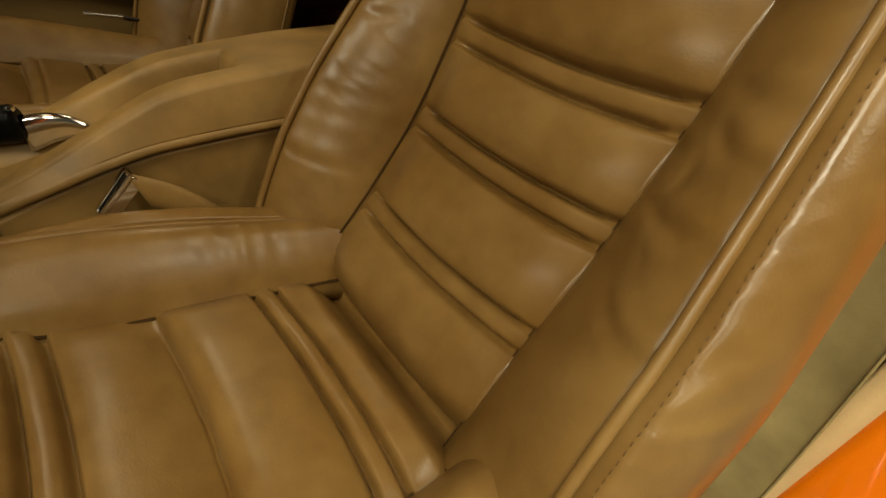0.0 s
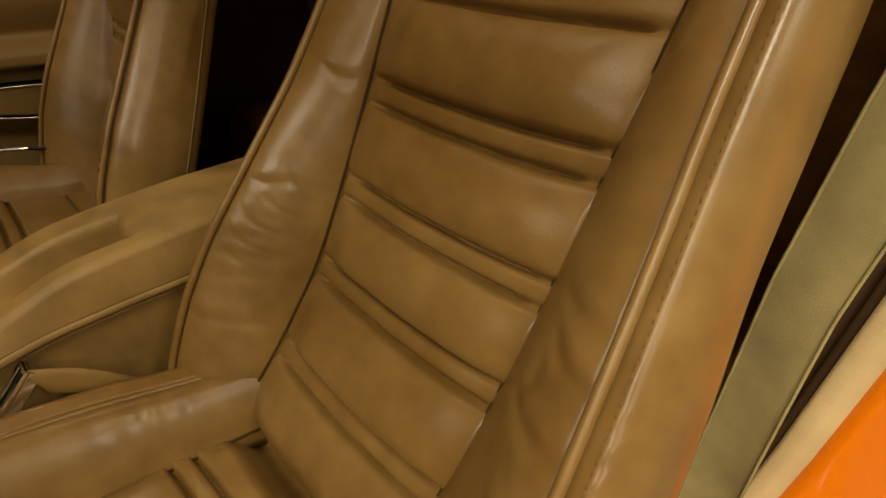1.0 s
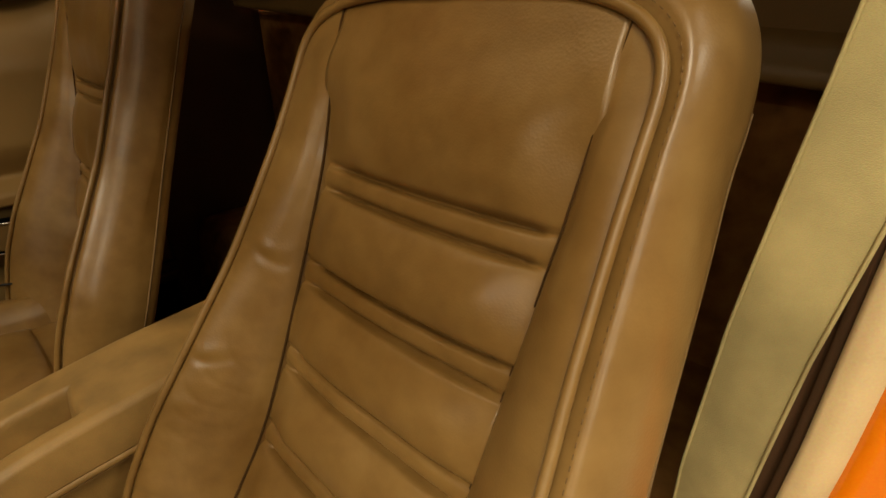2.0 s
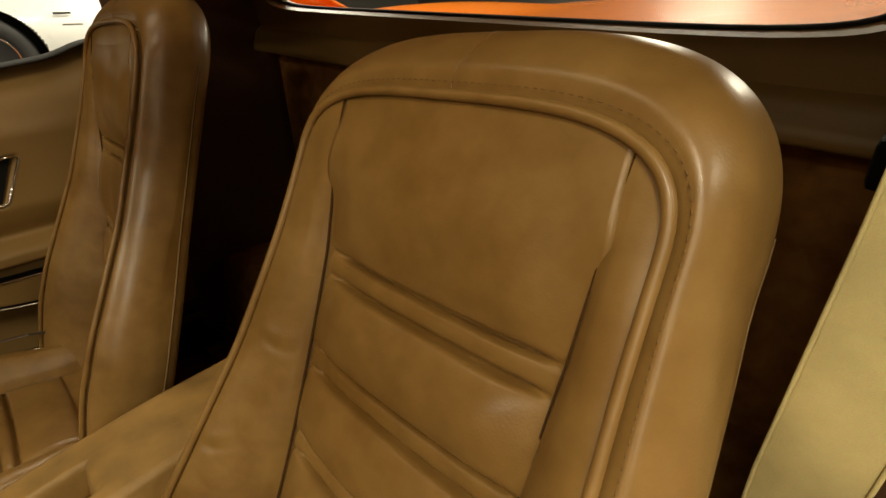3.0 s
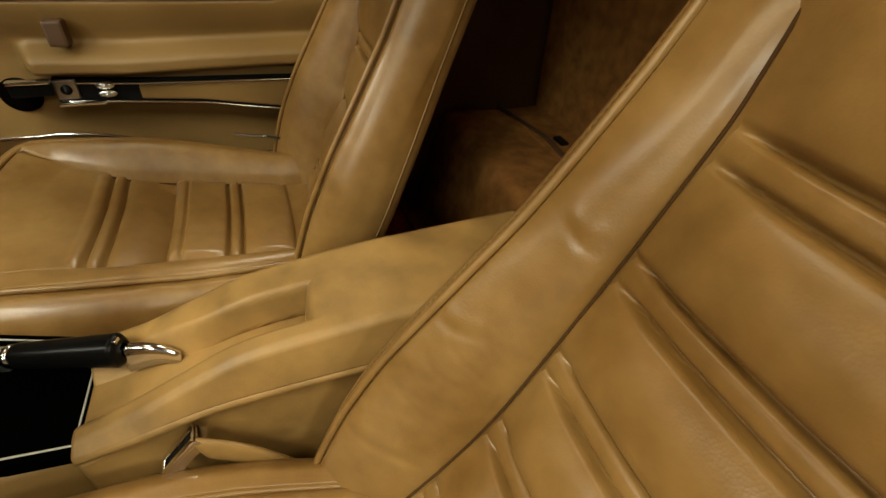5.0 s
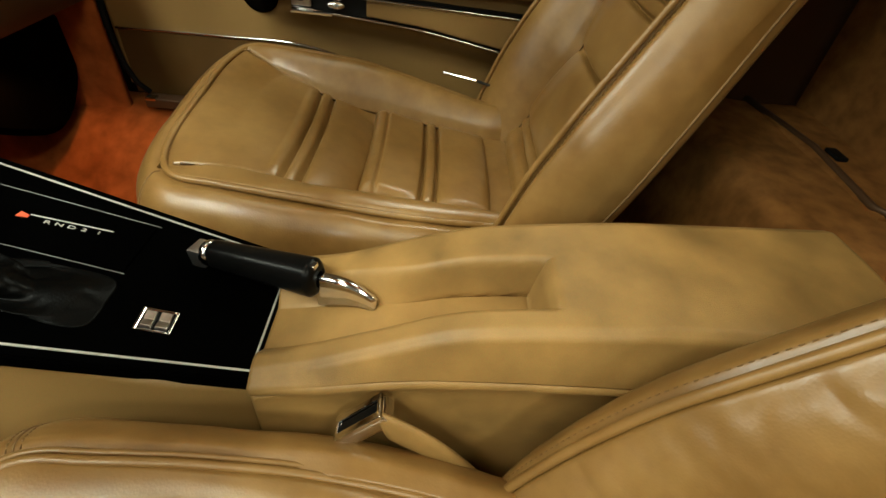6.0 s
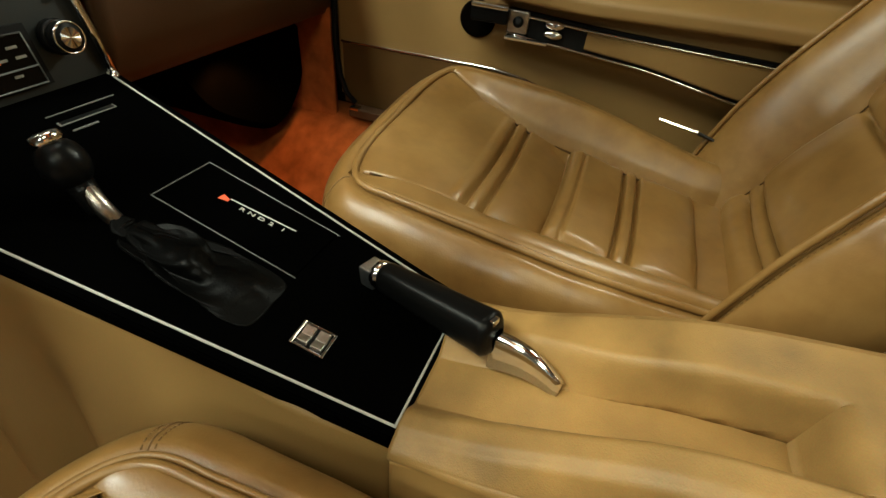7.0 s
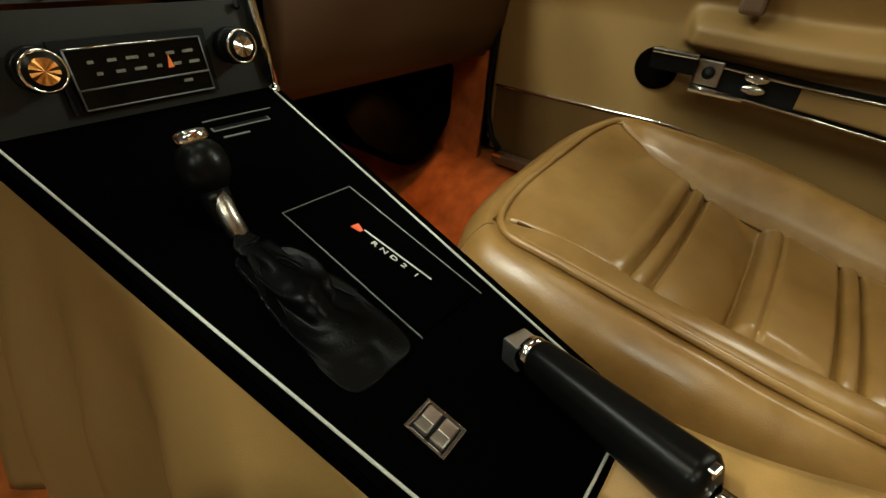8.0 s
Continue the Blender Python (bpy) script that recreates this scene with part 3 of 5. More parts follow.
    tube("lower_piping", [cushion_shell(i / 160, 7.4 / 11, side) for i in range(161)], 0.003, PIPING, seat)
    for k in (0.345, 0.655) if side < 0 else (0.375, 0.625):
        for off in (-0.006, 0, 0.006):
            row = [Vector(cushion_shell(k + off, (0.9 + 4.6 * i / 30) / 11, side)) + Vector((0, 0, 0.0004)) for i in range(31)]
            if off and side > 0:
                continue
            if off:
                stitches("corner_stitching", row, seat, THREAD, 0.003, 0.005, 0.0006)
            else:
                tube("corner_seam", row, 0.0008, THREAD, seat)
    block("seat_base", (-0.2, -0.2, 0.2), (0.2, 0.27, 0.31), MATT, seat, "black steel seat frame", 0.01)
    return seat


bucket_seat(-1, "saddle-brown leather bucket seat with creased bolsters, by the open door")
bucket_seat(1, "saddle-brown leather bucket seat, smooth, beside the closed door")

# ---- centre console ----
console = thing("centre_console", "tan vinyl centre console with armrest tray and black shift plate", "console")
NEAR_RIDGE = [(-0.47, 0.578), (-0.22, 0.571), (-0.12, 0.562), (-0.07, 0.555), (-0.015, 0.530), (0.035, 0.504), (0.085, 0.480), (0.1, 0.474)]
NEAR_CREASE = [(-0.47, 0.508), (-0.19, 0.515), (-0.11, 0.513), (-0.04, 0.509), (0.017, 0.496), (0.084, 0.473), (0.1, 0.466)]
FAR_X = [(-0.47, 0.03), (-0.2, 0.020), (-0.06, 0.012), (0.03, 0.020), (0.1, 0.042)]
TRAY_FLOOR = [(-0.2, 0.524), (-0.12, 0.522), (-0.05, 0.511), (0.0, 0.494), (0.04, 0.476), (0.1, 0.462)]


def armrest(a, b):
    y = 0.094 - b * 0.544
    zr, zc, xf = soft(NEAR_RIDGE, y), soft(NEAR_CREASE, y), soft(FAR_X, y)
    x0 = -0.109 + 0.004 * step(0.02, 0.09, y)
    end = step(-0.45, -0.425, y)
    lip = 0.25 + 0.75 * step(0.1, 0.02, y)
    if a < 0.12:
        k = a / 0.12
        return (-0.106 - 0.004 * k, y, 0.22 + (zc - 0.006 - 0.22) * k * (0.7 + 0.3 * end))
    if a < 0.16:
        k = (a - 0.12) / 0.04
        return (-0.110 - 0.011 * lip * step(0.0, 0.6, k) + 0.003 * lip * step(0.6, 1.0, k), y, zc - 0.006 + 0.008 * k)
    if a < 0.24:
        k = (a - 0.16) / 0.08
        near = -0.110 - 0.008 * lip
        return (near + (x0 - near) * k, y, zc + 0.002 + (zr - 0.003 - zc - 0.002) * (k ** 0.97))
    if a < 0.84:
        k = (a - 0.24) / 0.6
        x = x0 + (xf - x0) * k
        round_edge = 0.003 * (step(0, 0.05, k) * step(1, 0.94, k)) - 0.003
        z = zr + round_edge + 0.003 * math.sin(math.pi * k)
        floor_z = soft(TRAY_FLOOR, y)
        centre = -0.0605 + 0.014 * step(-0.05, 0.06, y)
        half = 0.0275 + 0.014 * step(-0.06, 0.05, y)
        wall = 0.002 + 0.017 * step(-0.07, 0.03, y)
        inside = step(half + 0.003, half - wall, abs(x - centre)) * step(-0.148, -0.137, y)
        if floor_z < z:
            z += (floor_z - z) * inside
        return (x, y, 0.4 + (z - 0.4) * (0.55 + 0.45 * end))
    k = (a - 0.84) / 0.16
    return (xf + 0.03 * k ** 0.5, y, (0.4 + (zr - 0.403) * (0.55 + 0.45 * end)) * (1 - k) + 0.22 * k)


grid("armrest", armrest, 250, 190, VINYL, console, "moulded vinyl armrest with a finger tray", 0.004)
tube("tray_slit", [(x, y, soft(TRAY_FLOOR, y) + 0.0004) for x, y in ((-0.057, -0.120), (-0.053, -0.09), (-0.048, -0.05), (-0.043, -0.02), (-0.039, 0.0))], 0.0014, MATT, console)
lathe("tray_hole", [(0.0, 0.0), (0.0045, 0.0), (0.004, 0.0008), (0.0, 0.001)], MATT, console, "", 16, pose(-0.061, -0.127, soft(TRAY_FLOOR, -0.127)) @ Matrix.Diagonal((0.7, 1.3, 1, 1)))
lathe("screw_head", [(0.0, -0.002), (0.0034, -0.001), (0.0028, 0.0006), (0.0, 0.0009)], MATT, console, "", 12, pose(-0.1170, -0.147, 0.522, 0, -80, 0))


def plate_at(x, y, up=0.0):
    return (x, y - 0.2425 * up, 0.465 + 0.25 * (y - 0.098) + 0.970 * up)


def plate_x(y, inset=0.0):
    return -0.102 - 0.102 * (y - 0.1) + inset, 0.056 + 0.121 * (y - 0.1) - inset


PLATE_POSE = Matrix.Translation((0, 0.098, 0.465)) @ Matrix.Rotation(math.atan(0.25), 4, "X")
SLOPE = math.sqrt(1 + 0.25 ** 2)


def on_plate(x, y, up=0.0, turn=0.0):
    """A pose on the shift plate, its z out of the plate."""
    return PLATE_POSE @ pose(x, (y - 0.098) * SLOPE, up, 0, 0, turn)


ya, yb = 0.09, 0.552
prism("shift_plate", [(x, (y - 0.098) * SLOPE) for x, y in ((plate_x(ya)[0], ya), (plate_x(ya)[1], ya), (plate_x(yb)[1], yb), (plate_x(yb)[0], yb))], 0.014, PLATE, console,
      "satin black shift plate with a white border", PLATE_POSE, 0.002)


def strip(name, a, b, width, mat, parent, lift=0.0012, label=""):
    """A thin raised line on the shift plate from a to b."""
    d = Vector((b[0] - a[0], (b[1] - a[1]) * SLOPE))
    turn = math.degrees(math.atan2(d.y, d.x))
    m = on_plate((a[0] + b[0]) / 2, (a[1] + b[1]) / 2, 0, turn)
    return block(name, (-d.length / 2 - width / 2, -width / 2, -0.001), (d.length / 2 + width / 2, width / 2, lift), mat, parent, label, 0.0004, 1, m)


yl, yr = 0.100, 0.548
strip("border_line", (plate_x(yl, 0.010)[0], yl), (plate_x(yr, 0.010)[0], yr), 0.0019, WHITE_INK, console)
strip("border_line", (plate_x(yl, 0.010)[1], yl), (plate_x(yr, 0.010)[1], yr), 0.0019, WHITE_INK, console)
strip("border_line", (plate_x(yl, 0.010)[0], yl), (plate_x(yl, 0.010)[1], yl), 0.0019, WHITE_INK, console)


def tunnel_side(sgn, y0=0.09, y1=0.465, inset=0.0):
    def f(a, b):
        y = y0 + a * (y1 - y0)
        x0 = plate_x(y)[0 if sgn < 0 else 1]
        z0 = 0.465 + 0.25 * (y - 0.098) - 0.012
        flare = 0.05 * b ** 1.4 + 0.012 * math.sin(b * math.pi) + 0.03 * step(0.35, 0.56, y) * b
        x = x0 - sgn * (0.004 + inset) + sgn * flare + 0.006 * noise.noise(Vector((y * 9, b * 2, sgn))) + 0.012 * math.sin(y * 66 + b * 2.5) * step(0.18, 0.40, y) * step(0.05, 0.5, b)
        return (x, y, z0 + (0.2 - z0) * b)
    return f


# sides take the darker door vinyl to stand in for their shade
for sgn in (-1, 1):
    grid("tunnel_side", tunnel_side(sgn, 0.09, 0.60 if sgn < 0 else 0.465), 56, 24, DOOR_VINYL, console, "soft vinyl console side", -0.004 * sgn)
grid("tunnel_carpet", tunnel_side(1, 0.462, 0.60, 0.004), 20, 24, DOOR_LOW, console, "dark brown tunnel trim", -0.004)

# gear indicator
for a, b in (((0.053, 0.375), (-0.016, 0.377)), ((-0.016, 0.377), (-0.020, 0.230)), ((0.053, 0.375), (0.048, 0.227))):
    strip("indicator_frame_line", a, b, 0.0009, SILVER, console, 0.0009)
prism("indicator_plate", [(0.0505, 0.274 * SLOPE), (-0.0145, 0.276 * SLOPE), (-0.0185, 0.133 * SLOPE), (0.0460, 0.131 * SLOPE)], 0.003, PLATE, console, "", PLATE_POSE @ pose(0, 0, 0.0018), 0.0006)
strip("indicator_window", (0.0225, 0.326), (0.0255, 0.260), 0.0014, WHITE_INK, console, 0.0024)
prism("gear_pointer", [(-0.0036, -0.001), (0.0036, -0.002), (0.001, -0.010), (-0.002, -0.010)], 0.001, RED_INK, console, "red gear pointer", on_plate(0.0195, 0.336, 0.003))


def letter(text, m, size, mat, parent):
    curve = bpy.data.curves.new("letter", "FONT")
    curve.body, curve.size, curve.extrude, curve.align_x, curve.align_y = text, size, 0.0003, "CENTER", "CENTER"
    curve.materials.append(mat)
    ob = new("gear_letter", curve)
    ob.matrix_world = m
    ob.parent = parent
    return ob


for ch, y in zip("RND21", (0.3105, 0.3010, 0.2910, 0.2810, 0.2690)):
    letter(ch, on_plate(0.0172 + 0.045 * (0.3105 - y), y, 0.0024, -90) @ Matrix.Diagonal((1.5, 0.85, 1, 1)), 0.0066, WHITE_INK, console)
strip("ashtray_line", (0.003, 0.510), (0.073, 0.508), 0.0008, SILVER, console)

# window switch
switch = thing("window_switch", "chrome-framed power window switch in the shift plate", "switch")
SW = on_plate(-0.064, 0.1845, 0, 2) @ Matrix.Diagonal((0.82, 0.95, 1, 1))
for lo, hi in (((-0.0145, -0.0155), (0.0145, -0.0128)), ((-0.0145, 0.0128), (0.0145, 0.0155)), ((-0.0145, -0.0128), (-0.0118, 0.0128)), ((0.0118, -0.0128), (0.0145, 0.0128))):
    block("bezel_bar", (*lo, -0.001), (*hi, 0.004), CHROME, switch, "", 0.0008, 2, SW)
block("switch_well", (-0.0122, -0.0132, -0.001), (0.0122, 0.0132, 0.0012), BLACK, switch, "black well", 0.0004, 1, SW)
for yc in (-0.0064, 0.0064):
    rocker_bm = bmesh.new()
    for lo, hi, tilt in (((-0.0110, -0.0050, 0.0), (-0.0005, 0.0050, 0.0040), 13), ((0.0005, -0.0050, 0.0), (0.0110, 0.0050, 0.0040), -13)):
        box(rocker_bm, lo, hi, 0.0010, 2, SW @ pose(0, yc, 0, 0, tilt, 0))
    part("rocker", rocker_bm, STEEL, switch, "dull metal rocker", smooth=False)

# gear lever with its boot
lever = thing("gear_lever", "black gear knob with chrome button and wrinkled boot", "gear lever")


def boot(a, b):
    th = 2 * math.pi * a
    c, d = math.cos(th), math.sin(th)
    sq = (abs(c) ** 6 + abs(d) ** 6) ** (-1 / 6)
    base = Vector(plate_at(-0.056 + 0.030 * c * sq * (1 - 0.6 * step(-0.5, 0.8, d)), 0.283 + 0.056 * d * sq, 0.001))
    top = Vector((-0.055 + 0.0085 * c, 0.369 + 0.0075 * d, 0.529 - 0.004 * d))
    k = b
    w = k ** (0.72 - 0.22 * d)
    p = base.lerp(top, w)
    way = Vector((c, 0.6 * d, 0.75)).normalized()
    pleat = math.sin(4 * th + 0.9 + 1.6 * k)
    n1 = noise.noise(Vector((c * 1.3, d * 1.3, k * 2.1 + 5)))
    swell = math.sin(math.pi * min(1, k * 1.04)) ** 0.7
    sag = math.sin(k * 15 + 2.4 * n1 + 1.6 * math.sin(th + 0.6))
    p += way * swell * max(0.0005, 0.005 + 0.0045 * pleat * (1 - 0.4 * k) + 0.008 * n1 + 0.0036 * sag * abs(sag))
    return p


grid("boot", boot, 110, 80, BOOT, lever, "wrinkled black leather boot", 0.0012, True)
tube("boot_cuff", [Vector((-0.055 + 0.0088 * math.cos(2 * math.pi * i / 24), 0.369 + 0.0078 * math.sin(2 * math.pi * i / 24), 0.529 - 0.0035 * math.sin(2 * math.pi * i / 24))) for i in range(24)], 0.0022, BOOT, lever, "gathered boot cuff", 8, True)
tube("shaft", [(-0.055, 0.368, 0.526), (-0.055, 0.385, 0.545), (-0.055, 0.400, 0.568)], 0.0072, STEEL, lever, "brushed steel shaft", 20)
KN = Matrix.Translation((-0.055, 0.398, 0.560)) @ Matrix.Rotation(math.radians(-24), 4, "X")
lathe("knob", [(0.007, 0.0), (0.011, 0.002), (0.0155, 0.008), (0.0178, 0.016), (0.0175, 0.023), (0.0155, 0.030), (0.0120, 0.0345), (0.0108, 0.0355)], BLACK, lever, "black ball knob", 32, KN)
# black collar stands in for the shadow on the shaft below the knob
lathe("knob_shadow_collar", [(0.0, -0.025), (0.0080, -0.025), (0.0090, -0.021), (0.0102, -0.006), (0.0105, 0.003), (0.0, 0.003)], BLACK, lever, "black collar for the shadow under the knob", 24, KN)
lathe("knob_button", [(0.0118, 0.0350), (0.0118, 0.0405), (0.0106, 0.0440), (0.006, 0.0452), (0.0, 0.0454)], CHROME, lever, "chrome knob button", 24, KN)

# parking brake
brake = thing("parking_brake", "black parking brake handle with chrome button and chrome lever", "parking brake")
HT, HE = Vector((0.022, 0.187, 0.497)), Vector((-0.022, 0.052, 0.513))


def along(d0, d1, n=2):
    ax = (HT - HE).normalized()
    return [HE + ax * (d0 + (d1 - d0) * i / (n - 1)) for i in range(n)]


hl = (HT - HE).length


def grip(a, b):
    ax = (HT - HE).normalized()
    side = ax.cross(Vector((0, 0, 1))).normalized()
    up = side.cross(ax)
    th = 2 * math.pi * a
    k = b
    r = 0.0150 * (1 - 0.30 * k) * (1 - 0.55 * step(0.04, 0.0, k)) * (1 - 0.3 * step(0.97, 1.0, k))
    hx = abs(math.cos(th)) ** 0.75 * math.copysign(1, math.cos(th))
    hz = abs(math.sin(th)) ** 0.75 * math.copysign(1, math.sin(th))
    return HE + ax * (k * (hl - 0.026)) + side * (r * 0.95 * hx) + up * (r * 1.12 * hz)


grid("grip", grip, 36, 40, BLACK, brake, "moulded black plastic grip", 0.002, True)
ax = (HT - HE).normalized()
AX = look(HE + ax * (hl - 0.027), HE + ax * (hl + 1))
lathe("grip_collar", [(0.0, 0.001), (0.0125, 0.0), (0.0132, -0.004), (0.0125, -0.0075), (0.0, -0.008)], CHROME, brake, "chrome collar", 20, AX)
block("release_button", (-0.0105, -0.013, -0.022), (0.0095, 0.007, -0.006), SATIN, brake, "chrome release button", 0.002, 2, AX)
block("grip_rivet", (-0.004, 0.012, 0.0), (0.004, 0.017, 0.012), CHROME, brake, "", 0.001, 2, look(HE + ax * 0.012, HE + ax))
blade = []
for i in range(15):
    k = i / 14
    p = HE.lerp(Vector((-0.039, -0.002, 0.497)), k) + Vector((0, 0, 0.011 * math.sin(k * math.pi * 0.8)))
    blade.append(p)
bm = bmesh.new()
rings = []
for i, p in enumerate(blade):
    d = 0.030 * (1 - 0.7 * (i / 14) ** 1.2)
    sd = Vector((0.0055, -0.002, 0)) * (1 - 0.35 * i / 14)
    rings.append([bm.verts.new(q) for q in (p + sd * 0.6 + Vector((0, 0, 0.0055)), p + sd + Vector((0, 0, 0.002)), p + sd - Vector((0, 0, d)), p - sd - Vector((0, 0, d)), p - sd + Vector((0, 0, 0.002)), p - sd * 0.6 + Vector((0, 0, 0.0055)))])
for a, b in zip(rings, rings[1:]):
    for s in range(6):
        bm.faces.new((a[s], a[(s + 1) % 6], b[(s + 1) % 6], b[s]))
bm.faces.new(rings[0][::-1])
bm.faces.new(rings[-1])
part("lever_blade", bm, CHROME, brake, "curved chrome lever")

# seat-belt buckle between driver seat and console
buckle = thing("belt_buckle", "chrome-edged seat belt buckle in a tan sleeve beside the console", "belt buckle")
BKM = Matrix.Translation((-0.136, -0.003, 0.474)) @ Matrix.Rotation(math.radians(-46), 4, "X") @ Matrix.Rotation(math.radians(4), 4, "Z")
block("buckle_case", (-0.011, -0.026, -0.008), (0.011, 0.026, 0.004), CHROME, buckle, "chrome buckle case", 0.002, 3, BKM)
for lo, hi in (((-0.011, -0.026, 0.0035), (-0.0048, 0.026, 0.0075)), ((0.0048, -0.026, 0.0035), (0.011, 0.026, 0.0075)), ((-0.0078, -0.026, 0.0035), (0.0078, -0.0225, 0.0075)), ((-0.0078, 0.0225, 0.0035), (0.0078, 0.026, 0.0075))):
    block("buckle_rim", lo, hi, CHROME, buckle, "chrome rim", 0.001, 2, BKM)
block("buckle_core", (-0.0046, -0.0222, 0.003), (0.0046, 0.0222, 0.0052), BLACK, buckle, "black release button", 0.001, 2, BKM)


def sleeve(a, b):
    th = 2 * math.pi * a
    p = Vector((-0.141, -0.020, 0.478)).lerp(Vector((-0.152, -0.115, 0.395)), b) + Vector((0, 0, 0.010 * math.sin(b * math.pi)))
    w = 0.020 + 0.004 * math.sin(b * 3)
    return p + Vector((0.006 * math.cos(th), 0.30 * w * math.sin(th), w * math.sin(th)))


grid("buckle_sleeve", sleeve, 20, 16, VINYL, buckle, "tan plastic sleeve", 0.001, True)

# ---- passenger door ----
DX = 0.62
door = thing("passenger_door", "closed tan passenger door with padded armrest and black slot", "car door")
SILL = [(-0.75, 1.035), (-0.4, 1.010), (-0.34, 0.986), (-0.14, 0.958), (0.04, 0.954), (0.6, 0.950)]
ARM_LOW = [(-0.6, 0.617), (-0.2, 0.613), (0.1, 0.607), (0.26, 0.613)]
TRIM_TOP = [(-0.35, 0.582), (-0.2, 0.587), (0.09, 0.594), (0.224, 0.602)]
TRIM_LOW = [(-0.35, 0.498), (-0.16, 0.520), (-0.017, 0.544), (0.09, 0.553), (0.224, 0.563)]
DOOR_FRONT = 0.572


def slot_top(y):
    return 0.810 - 0.060 * (y - 0.0)


def slot_end(z):
    return -0.182 - 0.50 * (z - 0.737)


def door_skin(a, b):
    y = DOOR_FRONT - a * 1.04
    top = soft(SILL, y)
    low = 0.33 + 0.05 * step(0.48, DOOR_FRONT, y)
    z = low + (top - low) * b
    x = DX + 0.012 * step(0.85, 1.0, b) ** 2 * 4
    x -= 0.020 * step(0.672, 0.735, z) * step(0.915, 0.855, z)
    # padded armrest
    arm = soft(ARM_LOW, y)
    front = step(0.262, 0.232, y)
    x -= 0.050 * front * step(arm - 0.001, arm + 0.010, z) * step(arm + 0.060, arm + 0.026, z)
    x -= 0.016 * step(arm + 0.02, arm + 0.09, z) * step(0.945, 0.875, z)
    # recess of the black slot
    x += 0.014 * step(slot_end(z) - 0.004, slot_end(z) + 0.004, y) * step(0.732, 0.739, z) * step(slot_top(y) + 0.004, slot_top(y) - 0.004, z) * step(0.39, 0.37, y)
    # tucked under below the trim band
    band_low = soft(TRIM_LOW, y)
    x += 0.030 * step(band_low - 0.004, band_low - 0.05, z) * step(0.29, 0.19, y)
    return (x, y, z)


grid("door_skin", door_skin, 190, 150, DOOR_VINYL, door, "padded tan vinyl door panel", 0.02)
grid("door_cap", lambda a, b: (DX + 0.045 + 0.03 * math.cos(math.pi * b) * -1, DOOR_FRONT - a * 1.04, soft(SILL, DOOR_FRONT - a * 1.04) + 0.008 * math.sin(math.pi * b)), 60, 10, RUBBER, door, "black window weatherstrip", 0.004)
prism("slot_insert", [(0.37, 0.738), (0.37, slot_top(0.37)), (slot_end(0.82) + 0.006, slot_top(-0.22)), (slot_end(0.738) + 0.006, 0.738)], 0.010, MATT, door, "black slot insert", Matrix(((0, 0, -1, DX - 0.027), (1, 0, 0, 0), (0, 1, 0, 0), (0, 0, 0, 1))))
tube("slot_trim", [(DX - 0.036, y, z) for y, z in ((0.37, slot_top(0.37)), (0.1, slot_top(0.1)), (-0.20, slot_top(-0.20)), (-0.224, slot_top(-0.22) + 0.001), (-0.227, slot_top(-0.22) - 0.006), (-0.188, 0.741), (-0.178, 0.736), (0.1, 0.736), (0.37, 0.736))], 0.0022, CHROME, door, "thin chrome slot trim")


def band(name, y0, y1, top, low, x, depth, mat, label=""):
    bm = bmesh.new()
    n = 24
    ring = []
    for i in range(n + 1):
        y = y0 + (y1 - y0) * i / n
        zt, zl = top(y), low(y)
        ring.append([bm.verts.new(q) for q in ((x, y, zt), (x, y, zl), (x + depth, y, zl), (x + depth, y, zt))])
    for a, b in zip(ring, ring[1:]):
        for s in range(4):
            bm.faces.new((a[s], a[(s + 1) % 4], b[(s + 1) % 4], b[s]))
    bm.faces.new(ring[0][::-1])
    bm.faces.new(ring[-1])
    bmesh.ops.recalc_face_normals(bm, faces=bm.faces[:])
    bmesh.ops.bevel(bm, geom=[e for e in bm.edges if abs(e.verts[0].co.y - e.verts[1].co.y) > 1e-6 and e.verts[0].co.x < x + 1e-5 and e.verts[1].co.x < x + 1e-5], offset=0.0025, segments=2, affect="EDGES")
    return part(name, bm, mat, door, label, smooth=False)


tt, tl = (lambda y: soft(TRIM_TOP, y, 0.01)), (lambda y: soft(TRIM_LOW, y, 0.01))
band("trim_backing", -0.35, 0.226, tt, tl, DX - 0.013, 0.02, MATT, "black trim backing")
band("tan_insert", -0.35, 0.089, lambda y: tt(y) - 0.009, lambda y: tl(y) + 0.006, DX - 0.019, 0.015, DOOR_VINYL, "tan padded insert")
for table, off in ((TRIM_TOP, -0.006), (TRIM_LOW, 0.0)):
    tube("chrome_strip", [(DX - 0.017, y, soft(table, y, 0.01) + off) for y in [0.226 - 0.576 * i / 30 for i in range(31)]], 0.0022, CHROME, door, "thin chrome strip")
block("lock_plate", (DX - 0.020, 0.189, 0.566), (DX - 0.012, 0.224, 0.601), STEEL, door, "brushed steel lock plate", 0.002)
block("lower_lip", (DX - 0.026, 0.150, 0.5545), (DX - 0.014, 0.226, 0.5605), CHROME, door, "", 0.002)
lathe("lock_slide", [(0.0, 0.0), (0.009, 0.0), (0.009, 0.003), (0.008, 0.004), (0.0, 0.004)], BLACK, door, "", 24, pose(DX - 0.020, 0.206, 0.584, 0, -90, 0))
for up in (0.0075, -0.0075):
    lathe("lock_half", [(0.0, 0.0), (0.0170, 0.0), (0.0170, 0.004), (0.014, 0.0075), (0.007, 0.009), (0.0, 0.0092)], CHROME, door, "chrome door lock button", 28,
          Matrix.Translation((DX - 0.014, 0.144, 0.580 + up)) @ Matrix.Diagonal((1, 1.0, 0.42, 1)) @ pose(0, 0, 0, 0, -90, 0))
